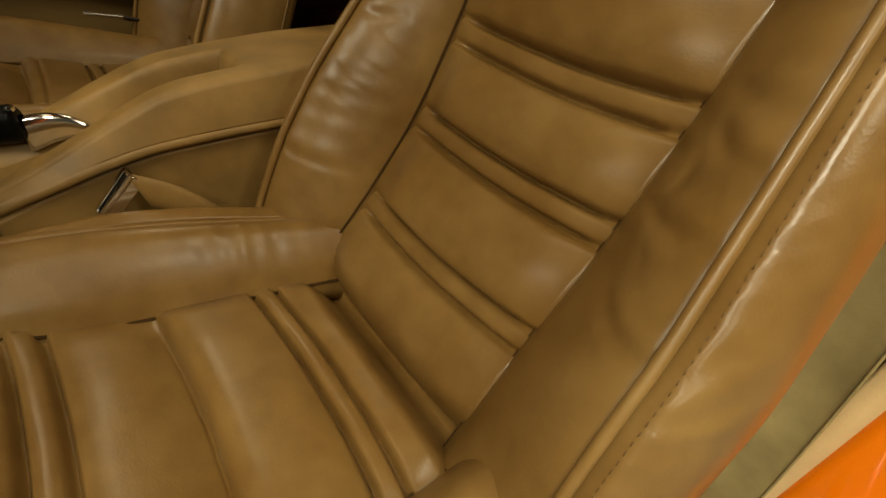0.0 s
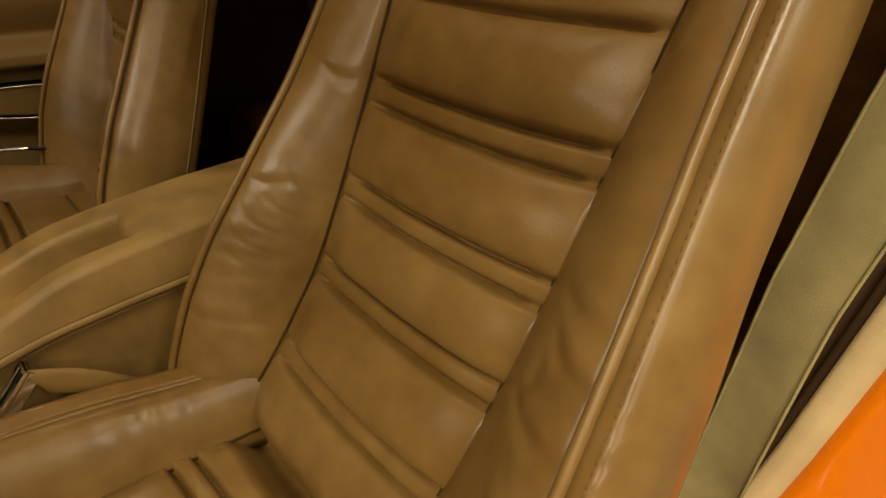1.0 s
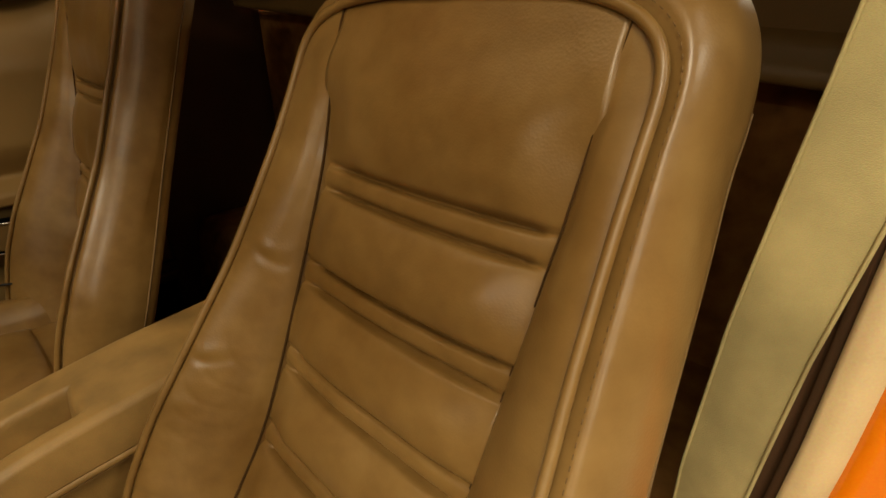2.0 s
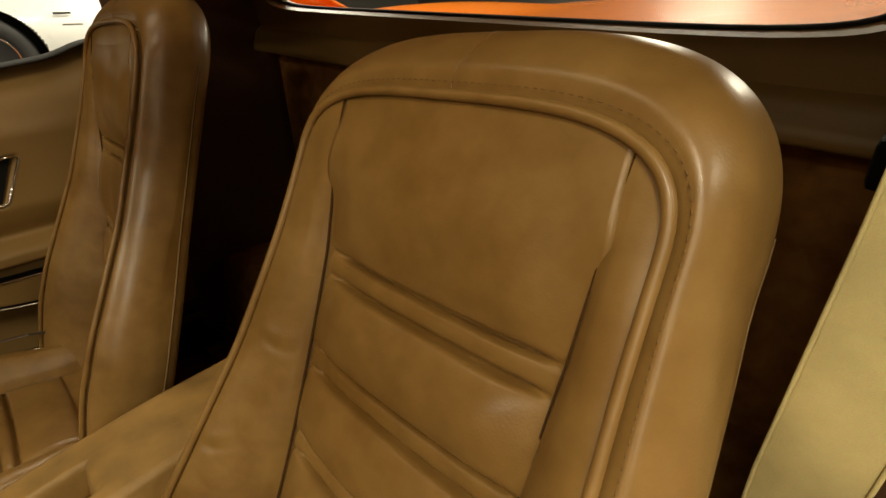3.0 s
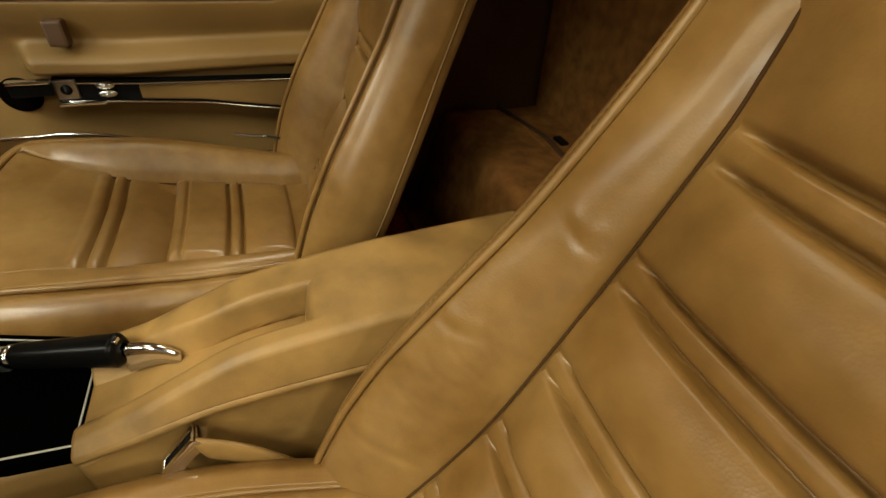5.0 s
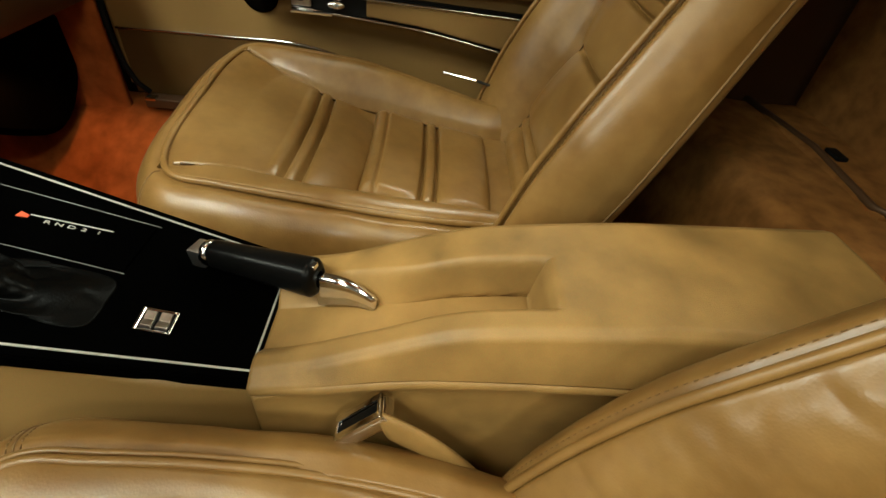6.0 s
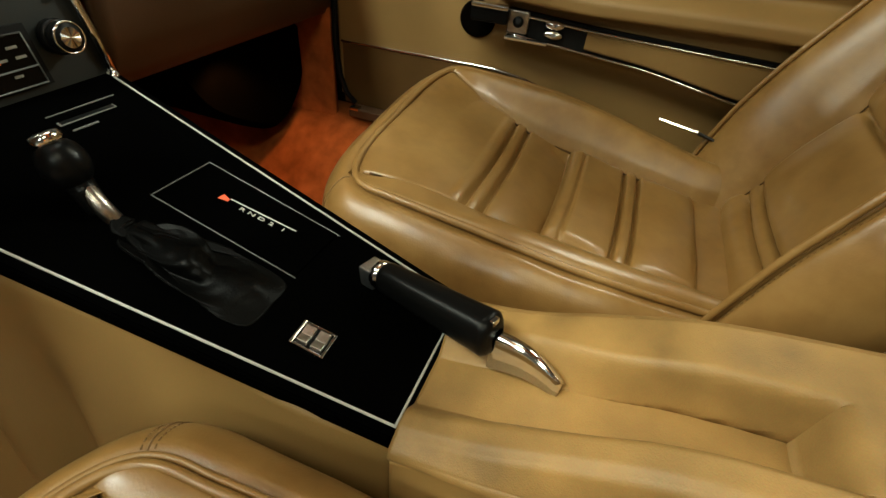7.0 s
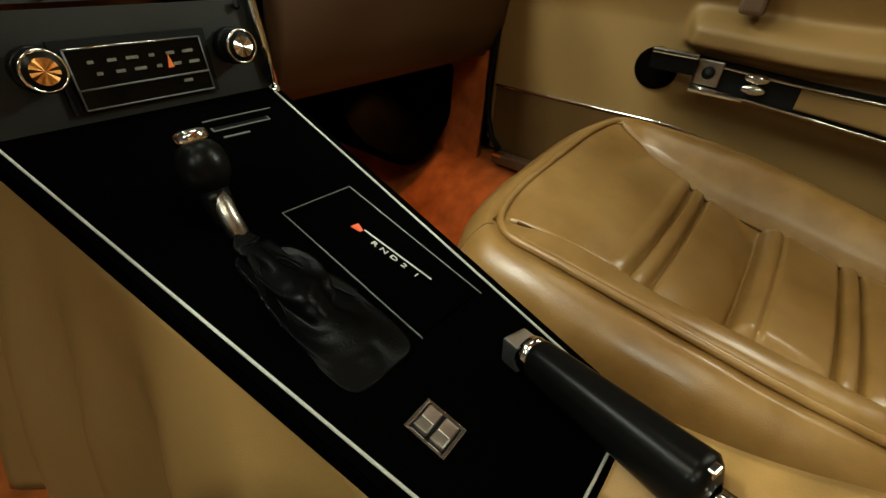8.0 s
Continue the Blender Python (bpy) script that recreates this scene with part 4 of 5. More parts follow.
block("pull_handle", (DX - 0.036, 0.222, 0.578), (DX - 0.024, 0.288, 0.605), BLACK, door, "black inner door pull", 0.004)
block("pull_trim", (DX - 0.040, 0.222, 0.601), (DX - 0.026, 0.287, 0.608), CHROME, door, "chrome pull trim", 0.002)
# near-flat dish; its black stands in for shade inside the recess
lathe("pull_cup", [(0.0, 0.001), (0.024, 0.0012), (0.030, 0.003), (0.033, 0.001), (0.0, -0.004)], SHADE_BLACK, door, "shallow black dish, painted dark for the shade in the handle recess", 28,
      Matrix.Translation((DX - 0.003, 0.283, 0.574)) @ Matrix.Diagonal((1, 1.0, 0.95, 1)) @ pose(0, 0, 0, 0, -90, 0))
CHROME_Z = [(-0.4, 0.385), (0.0, 0.43), (0.17, 0.485), (0.24, 0.495), (0.58, 0.489)]
tube("lower_chrome_line", [(DX - 0.005, 0.564 - 0.88 * i / 40, soft(CHROME_Z, 0.564 - 0.88 * i / 40)) for i in range(41)], 0.0022, CHROME, door, "thin chrome trim line")
# band below the chrome line, darkened to take in the shade there
band("lower_panel", -0.46, 0.562, lambda y: soft(CHROME_Z, y) - 0.001, lambda y: 0.362, DX - 0.004, 0.010, DOOR_LOW, "dark brown lower door panel, its tone taking in the shade there")
tube("door_edge_seal", [(DX - 0.004, 0.568, 0.950), (DX - 0.004, 0.571, 0.62), (DX - 0.004, 0.580, 0.49), (DX - 0.006, 0.571, 0.42), (DX - 0.008, 0.556, 0.384), (DX - 0.008, 0.535, 0.366)], 0.0055, MATT, door, "black door seal", 10)
block("sill_plate", (DX - 0.03, -0.46, 0.342), (DX + 0.06, 0.54, 0.362), DARK_VINYL, door, "dark brown sill plate", 0.004)
block("sill_screw_cap", (DX - 0.034, 0.515, 0.359), (DX - 0.018, 0.536, 0.366), CHROME, door, "bright sill cap", 0.002)
block("belt_clip", (-0.007, -0.033, -0.003), (0.007, 0.033, 0.003), CHROME, door, "chrome belt anchor", 0.002, 2, pose(DX - 0.053, -0.092, 0.480, 8, 25, 0))
block("belt_tail", (-0.010, -0.030, -0.002), (0.010, 0.030, 0.002), RUBBER, door, "dark belt webbing end", 0.0015, 2, pose(DX - 0.052, -0.142, 0.470, 14, 25, 0))
block("armrest_strap", (DX - 0.05, 0.165, 0.665), (DX - 0.02, 0.195, 0.707), DARK_VINYL, door, "dark brown strap", 0.005)

# ---- cabin shell ----
floor = tagged(grid("floor", lambda a, b: (-0.68 + 1.36 * a, -1.0 + 2.1 * b, max(0.2 + 0.42 * step(0.62, 1.05, -1.0 + 2.1 * b), 0.2 + 0.13 * step(0.40, 0.60, -0.68 + 1.36 * a) * step(0.38, 0.47, -1.0 + 2.1 * b))), 60, 80, FOOT_CARPET, None, "", 0.02), "rust-brown cabin carpet rising to the toe board", "floor", kind="structure")


def cargo(a, b):
    x, y = -0.66 + 1.32 * a, -0.44 - 0.40 * b
    rise = 0.24 * step(-0.50, -0.58, y)
    return (x, y, 0.202 + rise + 0.006 * noise.noise(Vector((x * 6, y * 6, 4))))


tagged(grid("cargo_floor", cargo, 60, 50, CARPET, None, "", 0.015), "brown carpeted shelf behind the seats", "carpet", kind="structure")
lid = thing("storage_lid", "brown carpeted storage compartment lid with a raised edge", "compartment lid")
block("lid_panel", (0.24, -0.83, 0.445), (0.62, -0.72, 0.462), CARPET, lid, "", 0.004)
tube("lid_edge", [(0.66, -0.715, 0.462), (0.45, -0.742, 0.464), (0.262, -0.722, 0.464), (0.236, -0.735, 0.464), (0.234, -0.80, 0.464)], 0.006, DARK_VINYL, lid, "vinyl edge binding")
block("lid_latch", (0.40, -0.775, 0.462), (0.44, -0.755, 0.470), MATT, lid, "black latch", 0.003)
tagged(block("bulkhead", (-0.72, -0.86, 0.2), (0.72, -0.83, 0.962), CARPET, None, "", 0.01), "dark carpeted rear bulkhead", "bulkhead", kind="structure")

# ---- rear window ----
window_1 = thing("window_1", "upright rear window in a tan frame above the shelf", "window", kind="structure")
bm = bmesh.new()
WN = 44


def window_ring(a, b, n, zc):
    return [(math.copysign(a * abs(math.cos(t)) ** (2 / n), math.cos(t)), zc + math.copysign(b * abs(math.sin(t)) ** (2 / n), math.sin(t))) for t in [2 * math.pi * i / WN for i in range(WN)]]


WZ = 1.125


def sloped(x, y, z):
    return (x, y, z + 0.075 * x)


rings = []
for ring, y in ((window_ring(0.68, 0.165, 9, WZ - 0.015), -0.835), (window_ring(0.66, 0.15, 9, WZ - 0.015), -0.79), (window_ring(0.60, 0.105, 8, WZ - 0.002), -0.785), (window_ring(0.585, 0.10, 8, WZ), -0.81), (window_ring(0.585, 0.10, 8, WZ), -0.835)):
    rings.append([bm.verts.new(sloped(x, y, z)) for x, z in ring])
for a, b in zip(rings, rings[1:] + rings[:1]):
    for s in range(WN):
        bm.faces.new((a[s], a[(s + 1) % WN], b[(s + 1) % WN], b[s]))
part("window_frame", bm, DOOR_VINYL, window_1, "tan moulded window frame", smooth=False)
tube("window_seal", [sloped(x, -0.809, z) for x, z in window_ring(0.586, 0.101, 8, WZ)], 0.005, RUBBER, window_1, "black rubber seal", 8, True)
bm = bmesh.new()
bm.faces.new([bm.verts.new(sloped(x, -0.822, z)) for x, z in window_ring(0.586, 0.101, 8, WZ)])
bmesh.ops.solidify(bm, geom=bm.faces[:], thickness=0.004)
pane = part("pane", bm, GLASS, window_1, "clear glass", smooth=False)
pane.visible_shadow = False
tagged(grid("rear_ledge", lambda a, b: sloped(-0.67 + 1.34 * a, -0.80 + 0.035 * math.sin(b * 1.9), 0.985 - 0.05 * b - 0.012 * step(0.35, 0.5, b)), 40, 12, DOOR_VINYL, None, "", 0.012), "tan moulded ledge under the rear window", "trim", kind="structure")
for sgn in (-1, 1):
    tagged(grid("quarter_trim", lambda a, b: (sgn * (0.64 + 0.02 * math.sin(b * 3)), -0.46 - 0.37 * a, 0.2 + 0.98 * b), 16, 24, DARK_VINYL, None, "", 0.02), "dark brown trim panel behind the door", "trim panel", kind="structure")

# ---- dashboard ----
stack = thing("dash_centre_stack", "grey-black centre stack with radio between two knobs", "dashboard panel")
SY, SX = 0.546, -0.020


def on_stack(x, z, out=0.0):
    return Matrix.Translation((x + SX, SY + 0.12 * (z - 0.6) - out, z)) @ pose(0, 0, 0, 83, 0, 0)


prism("face_panel", [(-0.126, -0.034), (0.122, -0.034), (0.113, 0.054), (-0.120, 0.054)], 0.02, STACK, stack, "grey-black face panel", on_stack(0, 0.606))
prism("gauge_panel", [(-0.122, 0.0), (0.112, 0.0), (0.106, 0.13), (-0.116, 0.13)], 0.02, STACK, stack, "grey-black gauge panel", on_stack(0, 0.664, 0.003))
for gx in (-0.07, 0.02):
    lathe("gauge", [(0.0, 0.001), (0.036, 0.001), (0.040, 0.006), (0.042, 0.004), (0.043, -0.004), (0.0, -0.004)], BLACK, stack, "black round gauge", 36, on_stack(gx, 0.715, 0.003))
for gx, gz in ((-0.055, 0.669), (0.02, 0.669), (0.098, 0.655), (-0.11, 0.655)):
    lathe("panel_screw", [(0.0, 0.0), (0.004, 0.0), (0.0038, 0.0018), (0.0, 0.0022)], BLACK, stack, "", 14, on_stack(gx, gz, 0.004))
for gx in (0.124, -0.130):
    s = 1 if gx > 0 else -1
    tube("edge_trim", [(gx + SX, SY - 0.008, 0.573), (gx + SX - s * 0.006, SY - 0.004, 0.62), (gx + SX - s * 0.015, SY + 0.004, 0.69), (gx + SX - s * 0.020, SY + 0.012, 0.78)], 0.0046, CHROME, stack, "chrome edge trim", 12)
lathe("trim_bolt", [(0.0, 0.0), (0.0055, 0.0), (0.005, 0.004), (0.0, 0.005)], CHROME, stack, "", 16, on_stack(0.122, 0.574, 0.006))
radio = thing("car_radio", "black car radio with silver-framed dial and orange pointer", "car radio")
RZ = 0.610
prism("radio_recess", [(-0.061, -0.026), (0.062, -0.026), (0.060, 0.029), (-0.062, 0.029)], 0.006, MATT, radio, "matt black radio surround", on_stack(0, RZ, 0.004))
prism("dial_glass", [(-0.052, -0.022), (0.054, -0.022), (0.052, 0.022), (-0.055, 0.022)], 0.004, DIAL, radio, "black dial glass", on_stack(0, RZ, 0.007))


def stack_line(name, a, b, r, mat, out=0.008):
    return tube(name, [on_stack(a[0], a[1], out).translation, on_stack(b[0], b[1], out).translation], r, mat, radio, "", 6)


stack_line("dial_frame_line", (-0.055, 0.633), (0.052, 0.633), 0.0009, CHROME)
stack_line("dial_frame_line", (-0.053, 0.588), (0.055, 0.588), 0.0008, SILVER)
stack_line("dial_frame_line", (-0.054, 0.603), (0.054, 0.604), 0.0009, SILVER)
stack_line("dial_frame_line", (-0.055, 0.633), (-0.053, 0.588), 0.0008, SILVER)
stack_line("dial_frame_line", (0.052, 0.633), (0.055, 0.588), 0.0006, SILVER)
for row, z in enumerate((0.6225, 0.6135)):
    for k in range(6):
        w = 0.0022 + 0.0013 * ((k * 7 + row * 3) % 3)
        x = -0.039 + 0.0156 * k + 0.004 * row
        block("dial_mark", (-w, -0.0012, 0), (w, 0.0012, 0.0006), DIM, radio, "", 0.0, 1, on_stack(x, z, 0.0074))
block("dial_mark", (-0.004, -0.0012, 0), (0.004, 0.0012, 0.0006), DIM, radio, "", 0.0, 1, on_stack(0.033, 0.5985, 0.0074))
prism("dial_pointer", [(-0.002, -0.005), (0.003, -0.005), (0.0, 0.006)], 0.0006, ORANGE_INK, radio, "orange dial pointer", on_stack(0.021, 0.616, 0.0082))
for kx in (-0.074, 0.084):
    knob = thing("radio_knob", "chrome-ringed black radio knob with brushed centre", "radio knob", "radio knobs")
    KP = on_stack(kx, 0.621, 0.0)
    lathe("rear_ring", [(0.0, 0.0), (0.0165, 0.0), (0.0165, 0.009), (0.015, 0.010), (0.0, 0.010)], BLACK, knob, "", 28, KP @ pose(0, 0, 0.001))
    lathe("knob_body", [(0.0, 0.010), (0.0135, 0.010), (0.0145, 0.012), (0.0145, 0.022), (0.0138, 0.0235), (0.0, 0.0235)], BLACK, knob, "", 32, KP)
    tube("knob_ring", [KP @ Vector((0.0142 * math.cos(2 * math.pi * i / 36), 0.0142 * math.sin(2 * math.pi * i / 36), 0.0228)) for i in range(36)], 0.0011, CHROME, knob, "chrome ring", 8, True)
    # turned centre with shallow fanned facets; the left one's amber is a painted reflection
    bm = bmesh.new()
    top = bm.verts.new((0, 0, 0.0252))
    rim = [bm.verts.new((0.0095 * math.cos(2 * math.pi * i / 20), 0.0095 * math.sin(2 * math.pi * i / 20), 0.0244 + 0.0009 * (i % 2))) for i in range(20)]
    low = [bm.verts.new((v.co.x, v.co.y, 0.0228)) for v in rim]
    for i in range(20):
        bm.faces.new((top, rim[i], rim[(i + 1) % 20]))
        bm.faces.new((rim[i], low[i], low[(i + 1) % 20], rim[(i + 1) % 20]))
    bmesh.ops.transform(bm, matrix=KP, verts=bm.verts[:])
    part("knob_centre", bm, AMBER_GLINT if kx < 0 else CHROME, knob, "fanned bright metal centre", smooth=False)
lighter = thing("cigar_lighter_panel", "black heater slide panel with bright edge below the radio", "slide panel")
strip("slide_slot", (0.006, 0.496), (0.058, 0.494), 0.006, SILVER, lighter, 0.0008)
strip("slide_inset", (0.007, 0.496), (0.057, 0.494), 0.0045, BLACK, lighter, 0.0014)
strip("slide_edge", (0.006, 0.482), (0.030, 0.481), 0.0018, SILVER, lighter, 0.0012)

dash = thing("dashboard", "brown padded dashboard with map pocket over the passenger footwell", "dashboard")


def dash_pad(a, b):
    x = 0.128 + a * 0.50
    prof = [(0.0, (0.70, 0.86)), (0.2, (0.60, 0.84)), (0.35, (0.565, 0.80)), (0.55, (0.572, 0.70)), (0.75, (0.585, 0.60)), (0.88, (0.605, 0.552)), (1.0, (0.74, 0.545))]
    for (b0, p0), (b1, p1) in zip(prof, prof[1:]):
        if b <= b1:
            k = (b - b0) / (b1 - b0)
            return (x, p0[0] + (p1[0] - p0[0]) * k, p0[1] + (p1[1] - p0[1]) * k)
    return (x, *prof[-1][1])


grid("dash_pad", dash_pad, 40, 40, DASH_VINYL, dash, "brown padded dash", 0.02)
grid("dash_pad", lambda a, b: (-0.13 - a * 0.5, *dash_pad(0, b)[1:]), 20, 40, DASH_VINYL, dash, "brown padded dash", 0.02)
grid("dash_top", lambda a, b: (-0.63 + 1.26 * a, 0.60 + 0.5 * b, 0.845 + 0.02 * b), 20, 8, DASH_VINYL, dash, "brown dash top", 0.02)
# out-of-view hood, added to block front light from cushion and console
grid("dash_shade_hood", lambda a, b: (-0.60 + 0.44 * a, *[(0.66, 0.845), (0.52, 0.885), (0.47, 0.880), (0.455, 0.862), (0.475, 0.845), (0.56, 0.70), (0.58, 0.60)][round(b * 6)]), 12, 6, DASH_VINYL, dash, "unseen padded hood added to shade the driver's cushion", 0.01)
tube("pocket_edge", [(0.15, 0.582, 0.622), (0.30, 0.582, 0.618), (0.46, 0.582, 0.616), (0.48, 0.580, 0.63), (0.48, 0.576, 0.70)], 0.005, DOOR_VINYL, dash, "tan pocket edge")
lathe("side_vent", [(0.0, -0.002), (0.018, -0.002), (0.022, 0.004), (0.026, 0.003), (0.027, -0.004), (0.0, -0.006)], MATT, dash, "round side vent", 28, Matrix.Translation((0.565, 0.578, 0.615)) @ pose(0, 0, 0, 90, 0, 0))
block("dash_latch", (0.495, 0.574, 0.606), (0.53, 0.59, 0.620), MATT, dash, "black latch", 0.003)
# solid black block stands in for the dark shadow in the footwell
heater = thing("footwell_shadow_block", "black rounded block standing in for the shadow under the dashboard", "heater box")


def chaikin(points, rounds):
    """A closed outline with its corners cut round."""
    for _ in range(rounds):
        points = [(p[0] * (1 - k) + q[0] * k, p[1] * (1 - k) + q[1] * k) for p, q in zip(points, points[1:] + points[:1]) for k in (0.25, 0.75)]
    return points


SHADOW_FRONT = chaikin([(0.24, 0.553), (0.282, 0.49), (0.32, 0.42), (0.40, 0.365), (0.50, 0.315), (0.565, 0.345), (0.618, 0.41), (0.618, 0.553)], 2)
block("shadow_flange", (0.26, 0.65, 0.548), (0.60, 0.80, 0.556), SHADE_BLACK, heater, "", 0.002)
prism("shadow_shell", SHADOW_FRONT, 0.14, SHADE_BLACK, heater, "", Matrix(((1, 0, 0, 0), (0, 0, -1, 0.655), (0, 1, 0, 0), (0, 0, 0, 1))), 0.012)
lamp_ob = thing("footwell_lamp", "small amber courtesy lamp under the dashboard", "lamp")
block("lamp_lens", (0.34, 0.61, 0.534), (0.38, 0.635, 0.548), glow("amber_lens", (1.0, 0.35, 0.08), 0.25), lamp_ob, "amber lens", 0.003)
data = bpy.data.lights.new("footwell_bulb", "SPOT")
data.energy, data.color, data.shadow_soft_size = 1.2, (1.0, 0.40, 0.12), 0.012
data.spot_size, data.spot_blend = math.radians(118), 0.5
new("footwell_bulb", data).location = (0.36, 0.600, 0.530)
tagged(grid("kick_trim", lambda a, b: (DX + 0.000 - 0.05 * a, 0.588 + 0.46 * a, 0.49 - 0.05 * a + 0.45 * b), 20, 20, DOOR_VINYL, None, "", 0.008), "tan vinyl trim over the footwell carpet", "trim panel", kind="structure")
tagged(grid("kick_panel", lambda a, b: (DX + 0.006 - 0.05 * a, 0.588 + 0.46 * a, 0.2 + 0.70 * b), 20, 20, FOOT_CARPET, None, "", 0.02), "rust-brown carpeted kick panel in the footwell", "trim panel", kind="structure")
tagged(grid("cowl_side", lambda a, b: (0.70, -0.9 + 2.0 * a, 0.15 + 0.72 * b), 8, 8, MATT, None, "", 0.02), "black inner body side behind the door seal", "body side", kind="structure")
# out-of-view cowl side, added to block side light from the footwell
tagged(grid("cowl_side", lambda a, b: (-0.69, 0.50 + 0.6 * a, 0.15 + 0.74 * b), 8, 8, DARK_VINYL, None, "", 0.03), "unseen inner wing side added to keep light off the footwell", "body side", kind="structure")
tagged(grid("firewall", lambda a, b: (-0.66 + 1.32 * a, 1.04, 0.2 + 0.7 * b), 8, 8, CARPET, None, "", 0.02), "dark carpeted firewall", "firewall", kind="structure")

# ---- driver's door opening ----
jamb = thing("door_jamb", "orange painted door pillar with cream trim and bolt holes", "door pillar", kind="structure")


def jamb_x(z):
    return lerp([(0.1, -0.652), (0.3, -0.659), (0.5, -0.666), (0.7, -0.668), (0.85, -0.665), (1.1, -0.655)], z)


grid("pillar_face", lambda a, b: (jamb_x(0.1 + 0.84 * b) - 0.016 - 0.17 * a, -0.452 - 0.05 * a * a, 0.1 + 0.84 * b), 16, 30, PAINT, jamb, "orange car paint", 0.01)
grid("pillar_trim", lambda a, b: (jamb_x(0.1 + 0.84 * b) - 0.026 * a + 0.008, -0.446 - 0.008 * a + 0.006 * math.sin(a * math.pi) - 0.03 * step(0.9, 1, b), 0.1 + 0.84 * b), 8, 40, CREAM, jamb, "cream vinyl edge trim", 0.006)
grid("pillar_inner", lambda a, b: (jamb_x(0.1 + 0.9 * b) + 0.003, -0.45 - 0.4 * a, 0.1 + 0.9 * b), 8, 20, DARK_VINYL, jamb, "dark inner pillar", 0.01)
for bz in (0.62, 0.80):
    lathe("bolt_hole", [(0.0, 0.0), (0.0024, 0.0), (0.0022, 0.001), (0.0, 0.0012)], MATT, jamb, "", 12, Matrix.Translation((-0.700, -0.450, bz)) @ pose(0, 0, 0, -90, 0, 0))
rocker = tagged(grid("door_sill", lambda a, b: (-0.712 - 0.10 * a, -0.46 + 1.4 * b, 0.27 - 0.05 * a * a), 10, 20, PAINT, None, "", 0.02), "orange painted door sill", "door sill", kind="structure")
belt = thing("seat_belt", "olive woven seat belt hanging beside the driver seat", "seat belt")


def strap(a, b):
    z = 0.16 + 0.92 * b
    xl = lerp([(0.1, -0.622), (0.4, -0.612), (0.65, -0.601), (0.78, -0.603), (0.92, -0.611), (1.1, -0.618)], z)
    w = 0.046 + 0.003 * math.sin(z * 7)
    y = -0.425 - 0.03 * step(0.8, 1.1, z) + 0.006 * math.sin(z * 9 + a * 2) + 0.012 * (a - 0.5)
    return (xl - w * a, y, z)


grid("webbing", strap, 16, 80, BELT, belt, "olive webbing", 0.0018)
for a in (0.015, 0.985):
    tube("selvage", [Vector(strap(a, i / 80)) + Vector((0, 0.0006, 0)) for i in range(81)], 0.0012, BELT, belt, "rounded woven edge")
belt_2 = thing("shoulder_belt_guide", "black plastic belt guide on the rear trim", "belt guide")
block("guide_body", (-0.66, -0.62, 0.90), (-0.60, -0.58, 0.935), MATT, belt_2, "", 0.006)

# ---- the car's outside ----
car = thing("orange_car_body", "glossy orange car bodywork with low rear deck", "car body")


def deck(a, b):
    x, y = -0.86 + 1.72 * a, -0.85 - 1.45 * b
    fender = 0.07 * (bump1(abs(x), 0.72, 0.17)) * math.sin(math.pi * min(1, b * 0.8 + 0.25))
    return (x, y, 0.965 + 0.075 * b + 0.02 * b * b + fender - 0.30 * step(0.78, 0.87, abs(x)) )


grid("rear_deck", deck, 70, 50, PAINT, car, "glossy orange rear deck", 0.01)
for sgn in (-1, 1):
    grid("sail_panel", lambda a, b: (sgn * (0.66 + 0.10 * b), -0.80 - 0.75 * a, 0.90 + (0.30 * (1 - a) ** 1.3) * (1 - 0.2 * b) * (1 - b * b)), 30, 14, PAINT, car, "orange roof buttress", 0.01)
# rear roof and headliner are unseen and reach forward to shade the headrests
grid("rear_roof", lambda a, b: (-0.66 + 1.32 * a, -0.84 + 0.44 * b, 1.19 + 0.03 * math.sin(math.pi * a)), 20, 8, PAINT, car, "unseen orange rear roof, reaching forward to shade the seats", 0.03)
# unseen roof panels, added to cut the light from above
for sgn in (-1, 1):
    grid("roof_filter_panel", lambda a, b: (sgn * (0.075 + 0.555 * a) - 0.02, -0.5 + 0.87 * b, 1.205 - 0.035 * a * a - 0.012 * (2 * b - 1) ** 2), 16, 16, ROOF_FILTER, car, "unseen tinted roof panel added to dim the light from above", 0.0)
grid("headliner", lambda a, b: (-0.62 + 1.22 * a, -0.82 + 0.41 * b, 1.163 - 0.02 * (2 * a - 1) ** 2), 20, 12, DARK_VINYL, car, "unseen dark brown headliner, reaching forward to shade the seats", 0.008)
# unseen bonnet and wings, added to close the front against stray light
grid("front_deck", lambda a, b: (-0.88 + 1.76 * a, 0.95 + 1.5 * b, 0.87 - 0.12 * b * b + 0.09 * (bump1(-0.88 + 1.76 * a, 0.68, 0.16) + bump1(-0.88 + 1.76 * a, -0.68, 0.16))), 40, 20, PAINT, car, "unseen orange bonnet between raised wings", 0.01)
for sgn in (-1, 1):
    grid("front_wing", lambda a, b: (sgn * (0.86 + 0.03 * math.sin(b * math.pi)), 0.56 + 1.9 * a, 0.25 + 0.62 * b), 20, 10, PAINT, car, "unseen orange front wing", 0.01)
grid("roof_bar", lambda a, b: (-0.09 + 0.14 * a, -0.5 + 0.86 * b, 1.21 - 0.02 * (2 * b - 1) ** 2), 8, 16, PAINT, car, "orange centre roof bar", 0.03)
grid("screen_header", lambda a, b: (-0.62 + 1.20 * a, 0.36 + 0.06 * b, 1.18 + 0.02 * math.sin(math.pi * a)), 16, 4, PAINT, car, "orange windscreen header", 0.03)
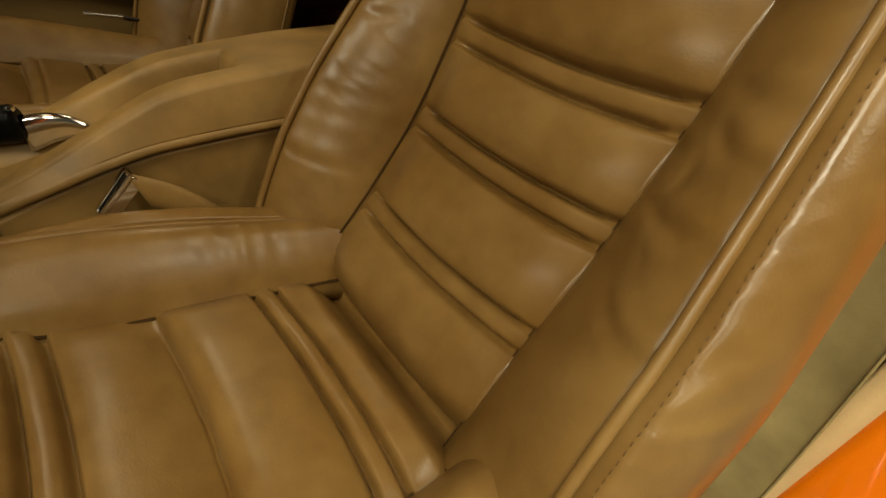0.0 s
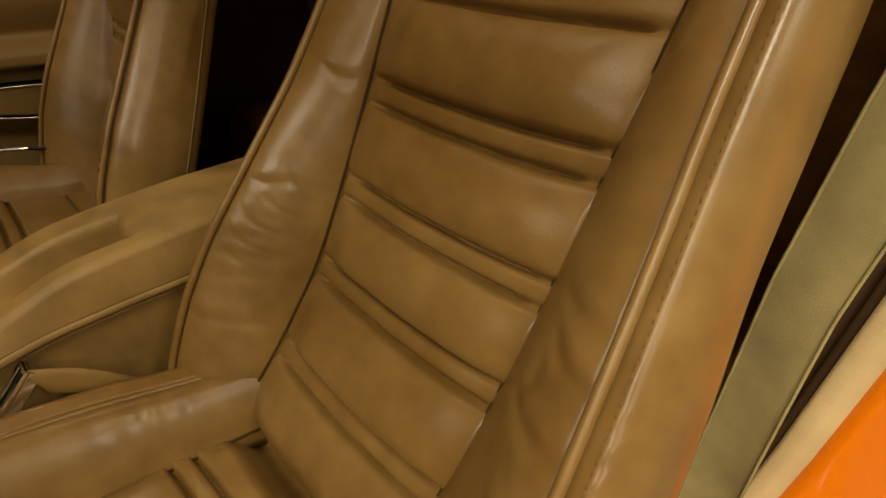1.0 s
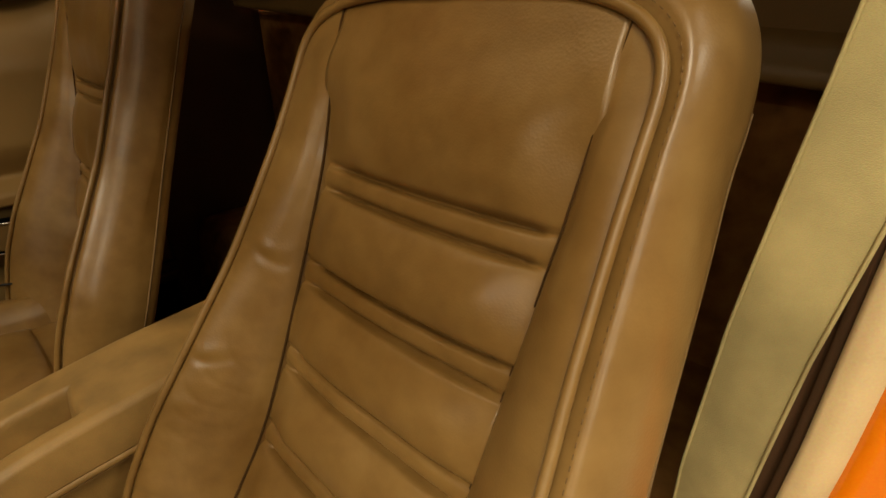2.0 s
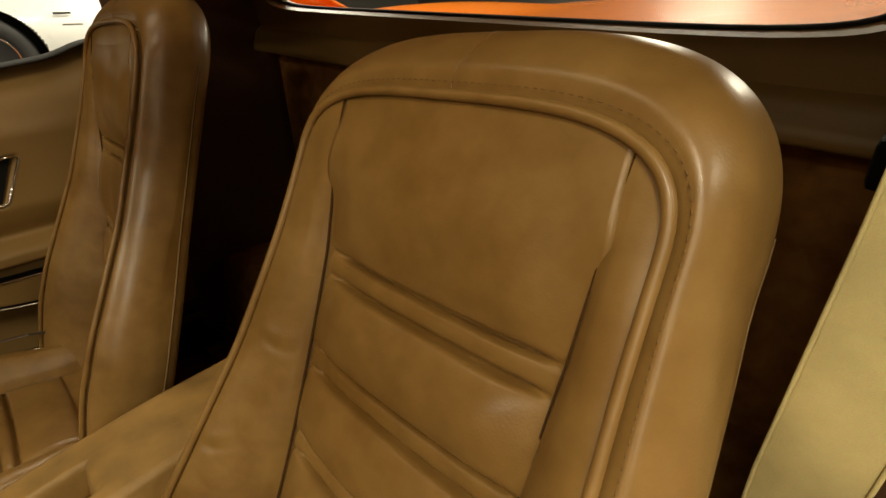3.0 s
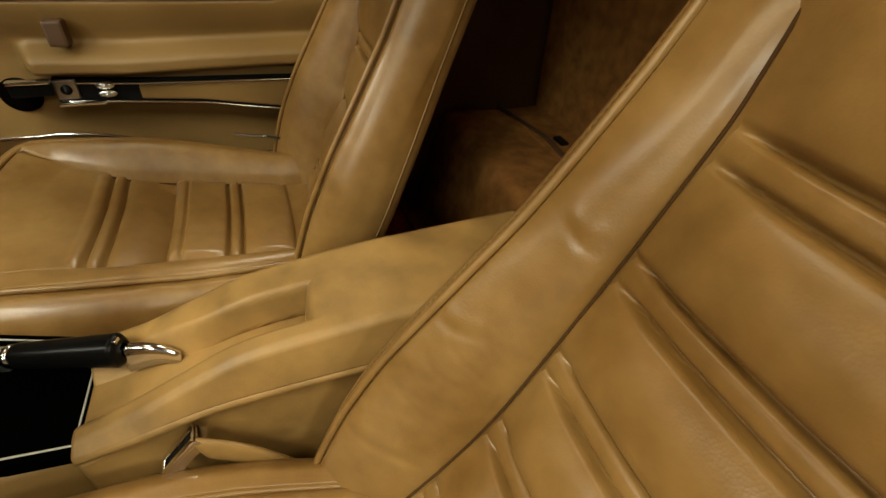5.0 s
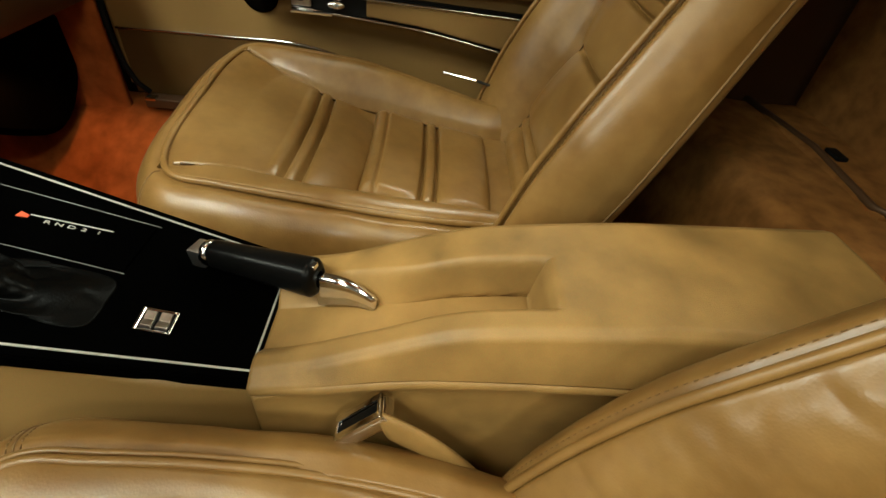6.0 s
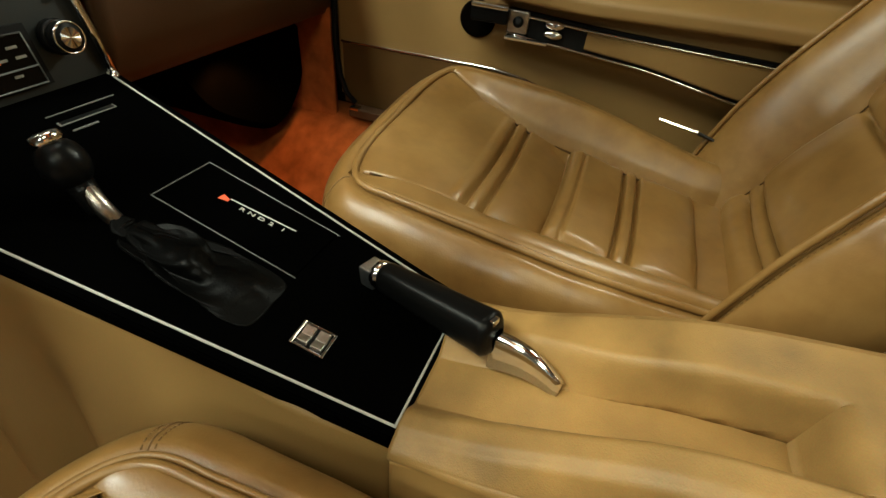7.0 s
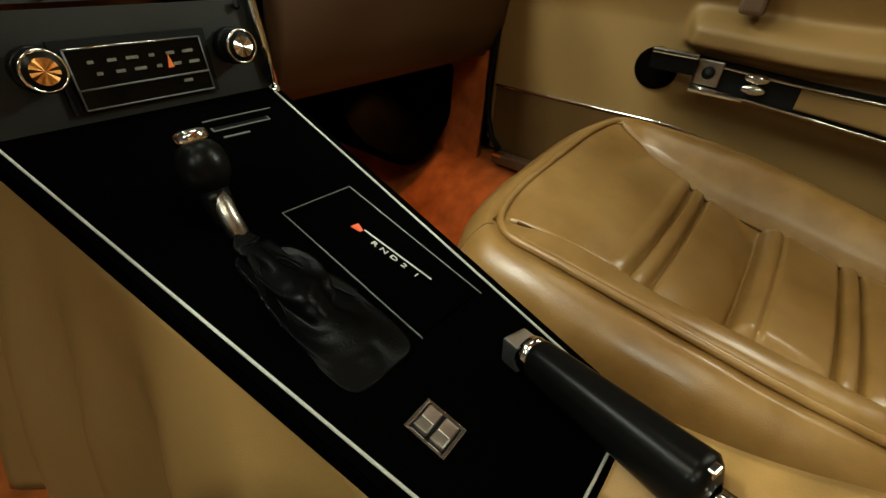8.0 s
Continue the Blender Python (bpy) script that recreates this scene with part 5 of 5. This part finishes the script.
# out-of-view tan strip, added so the chrome reflects tan instead of orange
grid("header_reflector", lambda a, b: (-0.60 + 1.16 * a, 0.345 + 0.085 * b, 1.135 + 0.018 * math.sin(math.pi * a)), 16, 4, VINYL, car, "unseen tan strip added for the chrome to reflect", 0.006)
grid("door_outer", lambda a, b: (DX + 0.10 + 0.06 * math.sin(b * math.pi), 0.55 - 1.3 * a, 0.25 + 0.62 * b), 20, 16, PAINT, car, "orange outer door skin", 0.01)

# ---- showroom ----
tagged(block("ground", (-9, -9, -0.1), (9, 9, 0.0), CONCRETE, None, "", 0.0), "grey painted showroom floor", "floor", kind="structure")
for nm, lo, hi in (("wall_north", (-9, 9, 0), (9, 9.2, CEIL + 0.2)), ("wall_south", (-9, -9.2, 0), (9, -9, CEIL + 0.2)), ("wall_east", (9, -9, 0), (9.2, 9, CEIL + 0.2)), ("wall_west", (-9.2, -9, 0), (-9, 9, CEIL + 0.2))):
    tagged(block(nm, lo, hi, WALL, None, "", 0.0), "dim grey painted showroom wall", "wall", kind="structure")
tagged(block("ceiling", (-9, -9, CEIL), (9, 9, CEIL + 0.2), WALL, None, "", 0.0), "dim grey showroom ceiling", "ceiling", kind="structure")
# bodies for the added lamps; no such ceiling lights are seen
for lx, ly, watts in LAMP_ROWS:
    fix = thing("added_ceiling_light", "unseen rectangular white ceiling light panel, added to light the cabin", "ceiling light", "ceiling lights")
    block("light_frame", (lx - 0.64, ly - 0.34, CEIL - 0.03), (lx + 0.64, ly + 0.34, CEIL - 0.001), WHITE_PAINT, fix, "", 0.004)
    block("diffuser", (lx - 0.6, ly - 0.3, CEIL - 0.06), (lx + 0.6, ly + 0.3, CEIL - 0.031), LAMP_GLOW, fix, "glowing diffuser", 0.004)

# unseen riser, added to lift the car to fit the camera's view
tagged(block("car_riser", (4.3, -4.6, 0.0), (7.2, 1.9, 0.56), CONCRETE, None, "", 0.01), "unseen grey block raising the white car to fit the view", "stage", kind="structure")
white_car = thing("white_car", "white parked car with raised white letter tyres", "car")
CAR_RISE = 0.56
WX, WY, WR = 4.70, -0.47, 0.335 + CAR_RISE


def car_side(a, b):
    y = WY - 2.9 + 4.1 * a
    z = 0.20 + CAR_RISE + 0.66 * b
    x = WX - 0.03 - 0.10 * math.sin(b * math.pi * 0.9) + 0.12 * b ** 4 + 0.25 * step(0.9, 1.0, a)
    return (x, y, z)


bm = bmesh.new()
ny, nz = 330, 96
vs = {}
for i in range(ny + 1):
    for j in range(nz + 1):
        vs[i, j] = bm.verts.new(car_side(i / ny, j / nz))
for i in range(ny):
    for j in range(nz):
        cx = (vs[i, j].co + vs[i + 1, j + 1].co) / 2
        if min(math.hypot(cx.y - WY, cx.z - WR), math.hypot(cx.y - WY + 2.45, cx.z - WR)) > 0.40:
            bm.faces.new((vs[i, j], vs[i + 1, j], vs[i + 1, j + 1], vs[i, j + 1]))
for v in [v for v in bm.verts if not v.link_faces]:
    bm.verts.remove(v)
part("body_side", bm, WHITE_PAINT, white_car, "white body side")
grid("bonnet", lambda a, b: (WX + 0.07 + 1.6 * b, WY - 2.9 + 4.1 * a, CAR_RISE + 0.86 + 0.07 * math.sin(b * math.pi)), 20, 16, WHITE_PAINT, white_car, "white bonnet", 0.02)
grid("cabin", lambda a, b: (WX + 0.2 + 0.18 * b, WY - 2.7 + 1.7 * a + 0.5 * b * (0.5 - a), CAR_RISE + 0.88 + 0.38 * b), 16, 8, GLASS_DARK, white_car, "dark side glass", 0.01)
for wy in (WY, WY - 2.45):
    wheel = part("wheel_arch", (lambda bm: (bmesh.ops.create_cone(bm, cap_ends=True, segments=40, radius1=0.41, radius2=0.41, depth=0.3, matrix=pose(WX + 0.2, wy, WR, 0, 90, 0)), bm)[1])(bmesh.new()), MATT, white_car, "dark wheel arch")
    W = Matrix.Translation((WX - 0.08, wy, WR)) @ pose(0, 0, 0, 0, -90, 0)
    lathe("tyre", [(0.20, -0.2), (0.31, -0.2), (0.335, -0.17), (0.335, -0.03), (0.315, 0.0), (0.27, 0.012), (0.215, 0.004), (0.20, -0.01)], RUBBER, wheel, "black tyre", 48, W)
    lathe("rim", [(0.0, -0.03), (0.06, -0.02), (0.15, -0.06), (0.19, -0.015), (0.205, 0.0), (0.21, -0.01), (0.205, -0.1)], CHROME, wheel, "chrome rally rim", 40, W)
    lathe("hub_cap", [(0.0, 0.02), (0.03, 0.018), (0.05, 0.0), (0.055, -0.03), (0.0, -0.03)], CHROME, wheel, "chrome hub cap", 24, W)
    for k in range(8):
        ang = 2 * math.pi * k / 8
        block("rim_slot", (-0.018, -0.03, -0.055), (0.018, 0.03, -0.035), MATT, wheel, "", 0.004, 1, W @ Matrix.Rotation(ang, 4, "Z") @ pose(0.12, 0, 0))
    for k in range(11):
        ang = math.radians(35 + k * 9.5)
        block("letter_bar", (-0.016, -0.008 - 0.003 * (k % 2), 0), (0.016, 0.008, 0.003), WHITE_INK, wheel, "", 0.0, 1, W @ Matrix.Rotation(ang, 4, "Z") @ pose(0.255, 0, 0.009))
block("fender_badge", (WX - 0.118, WY - 0.62, CAR_RISE + 0.66), (WX - 0.112, WY - 0.50, CAR_RISE + 0.675), MATT, white_car, "dark badge", 0.002)
block("fender_badge", (WX - 0.122, WY - 0.68, CAR_RISE + 0.58), (WX - 0.116, WY - 0.54, CAR_RISE + 0.59), STEEL, white_car, "dark badge", 0.002)
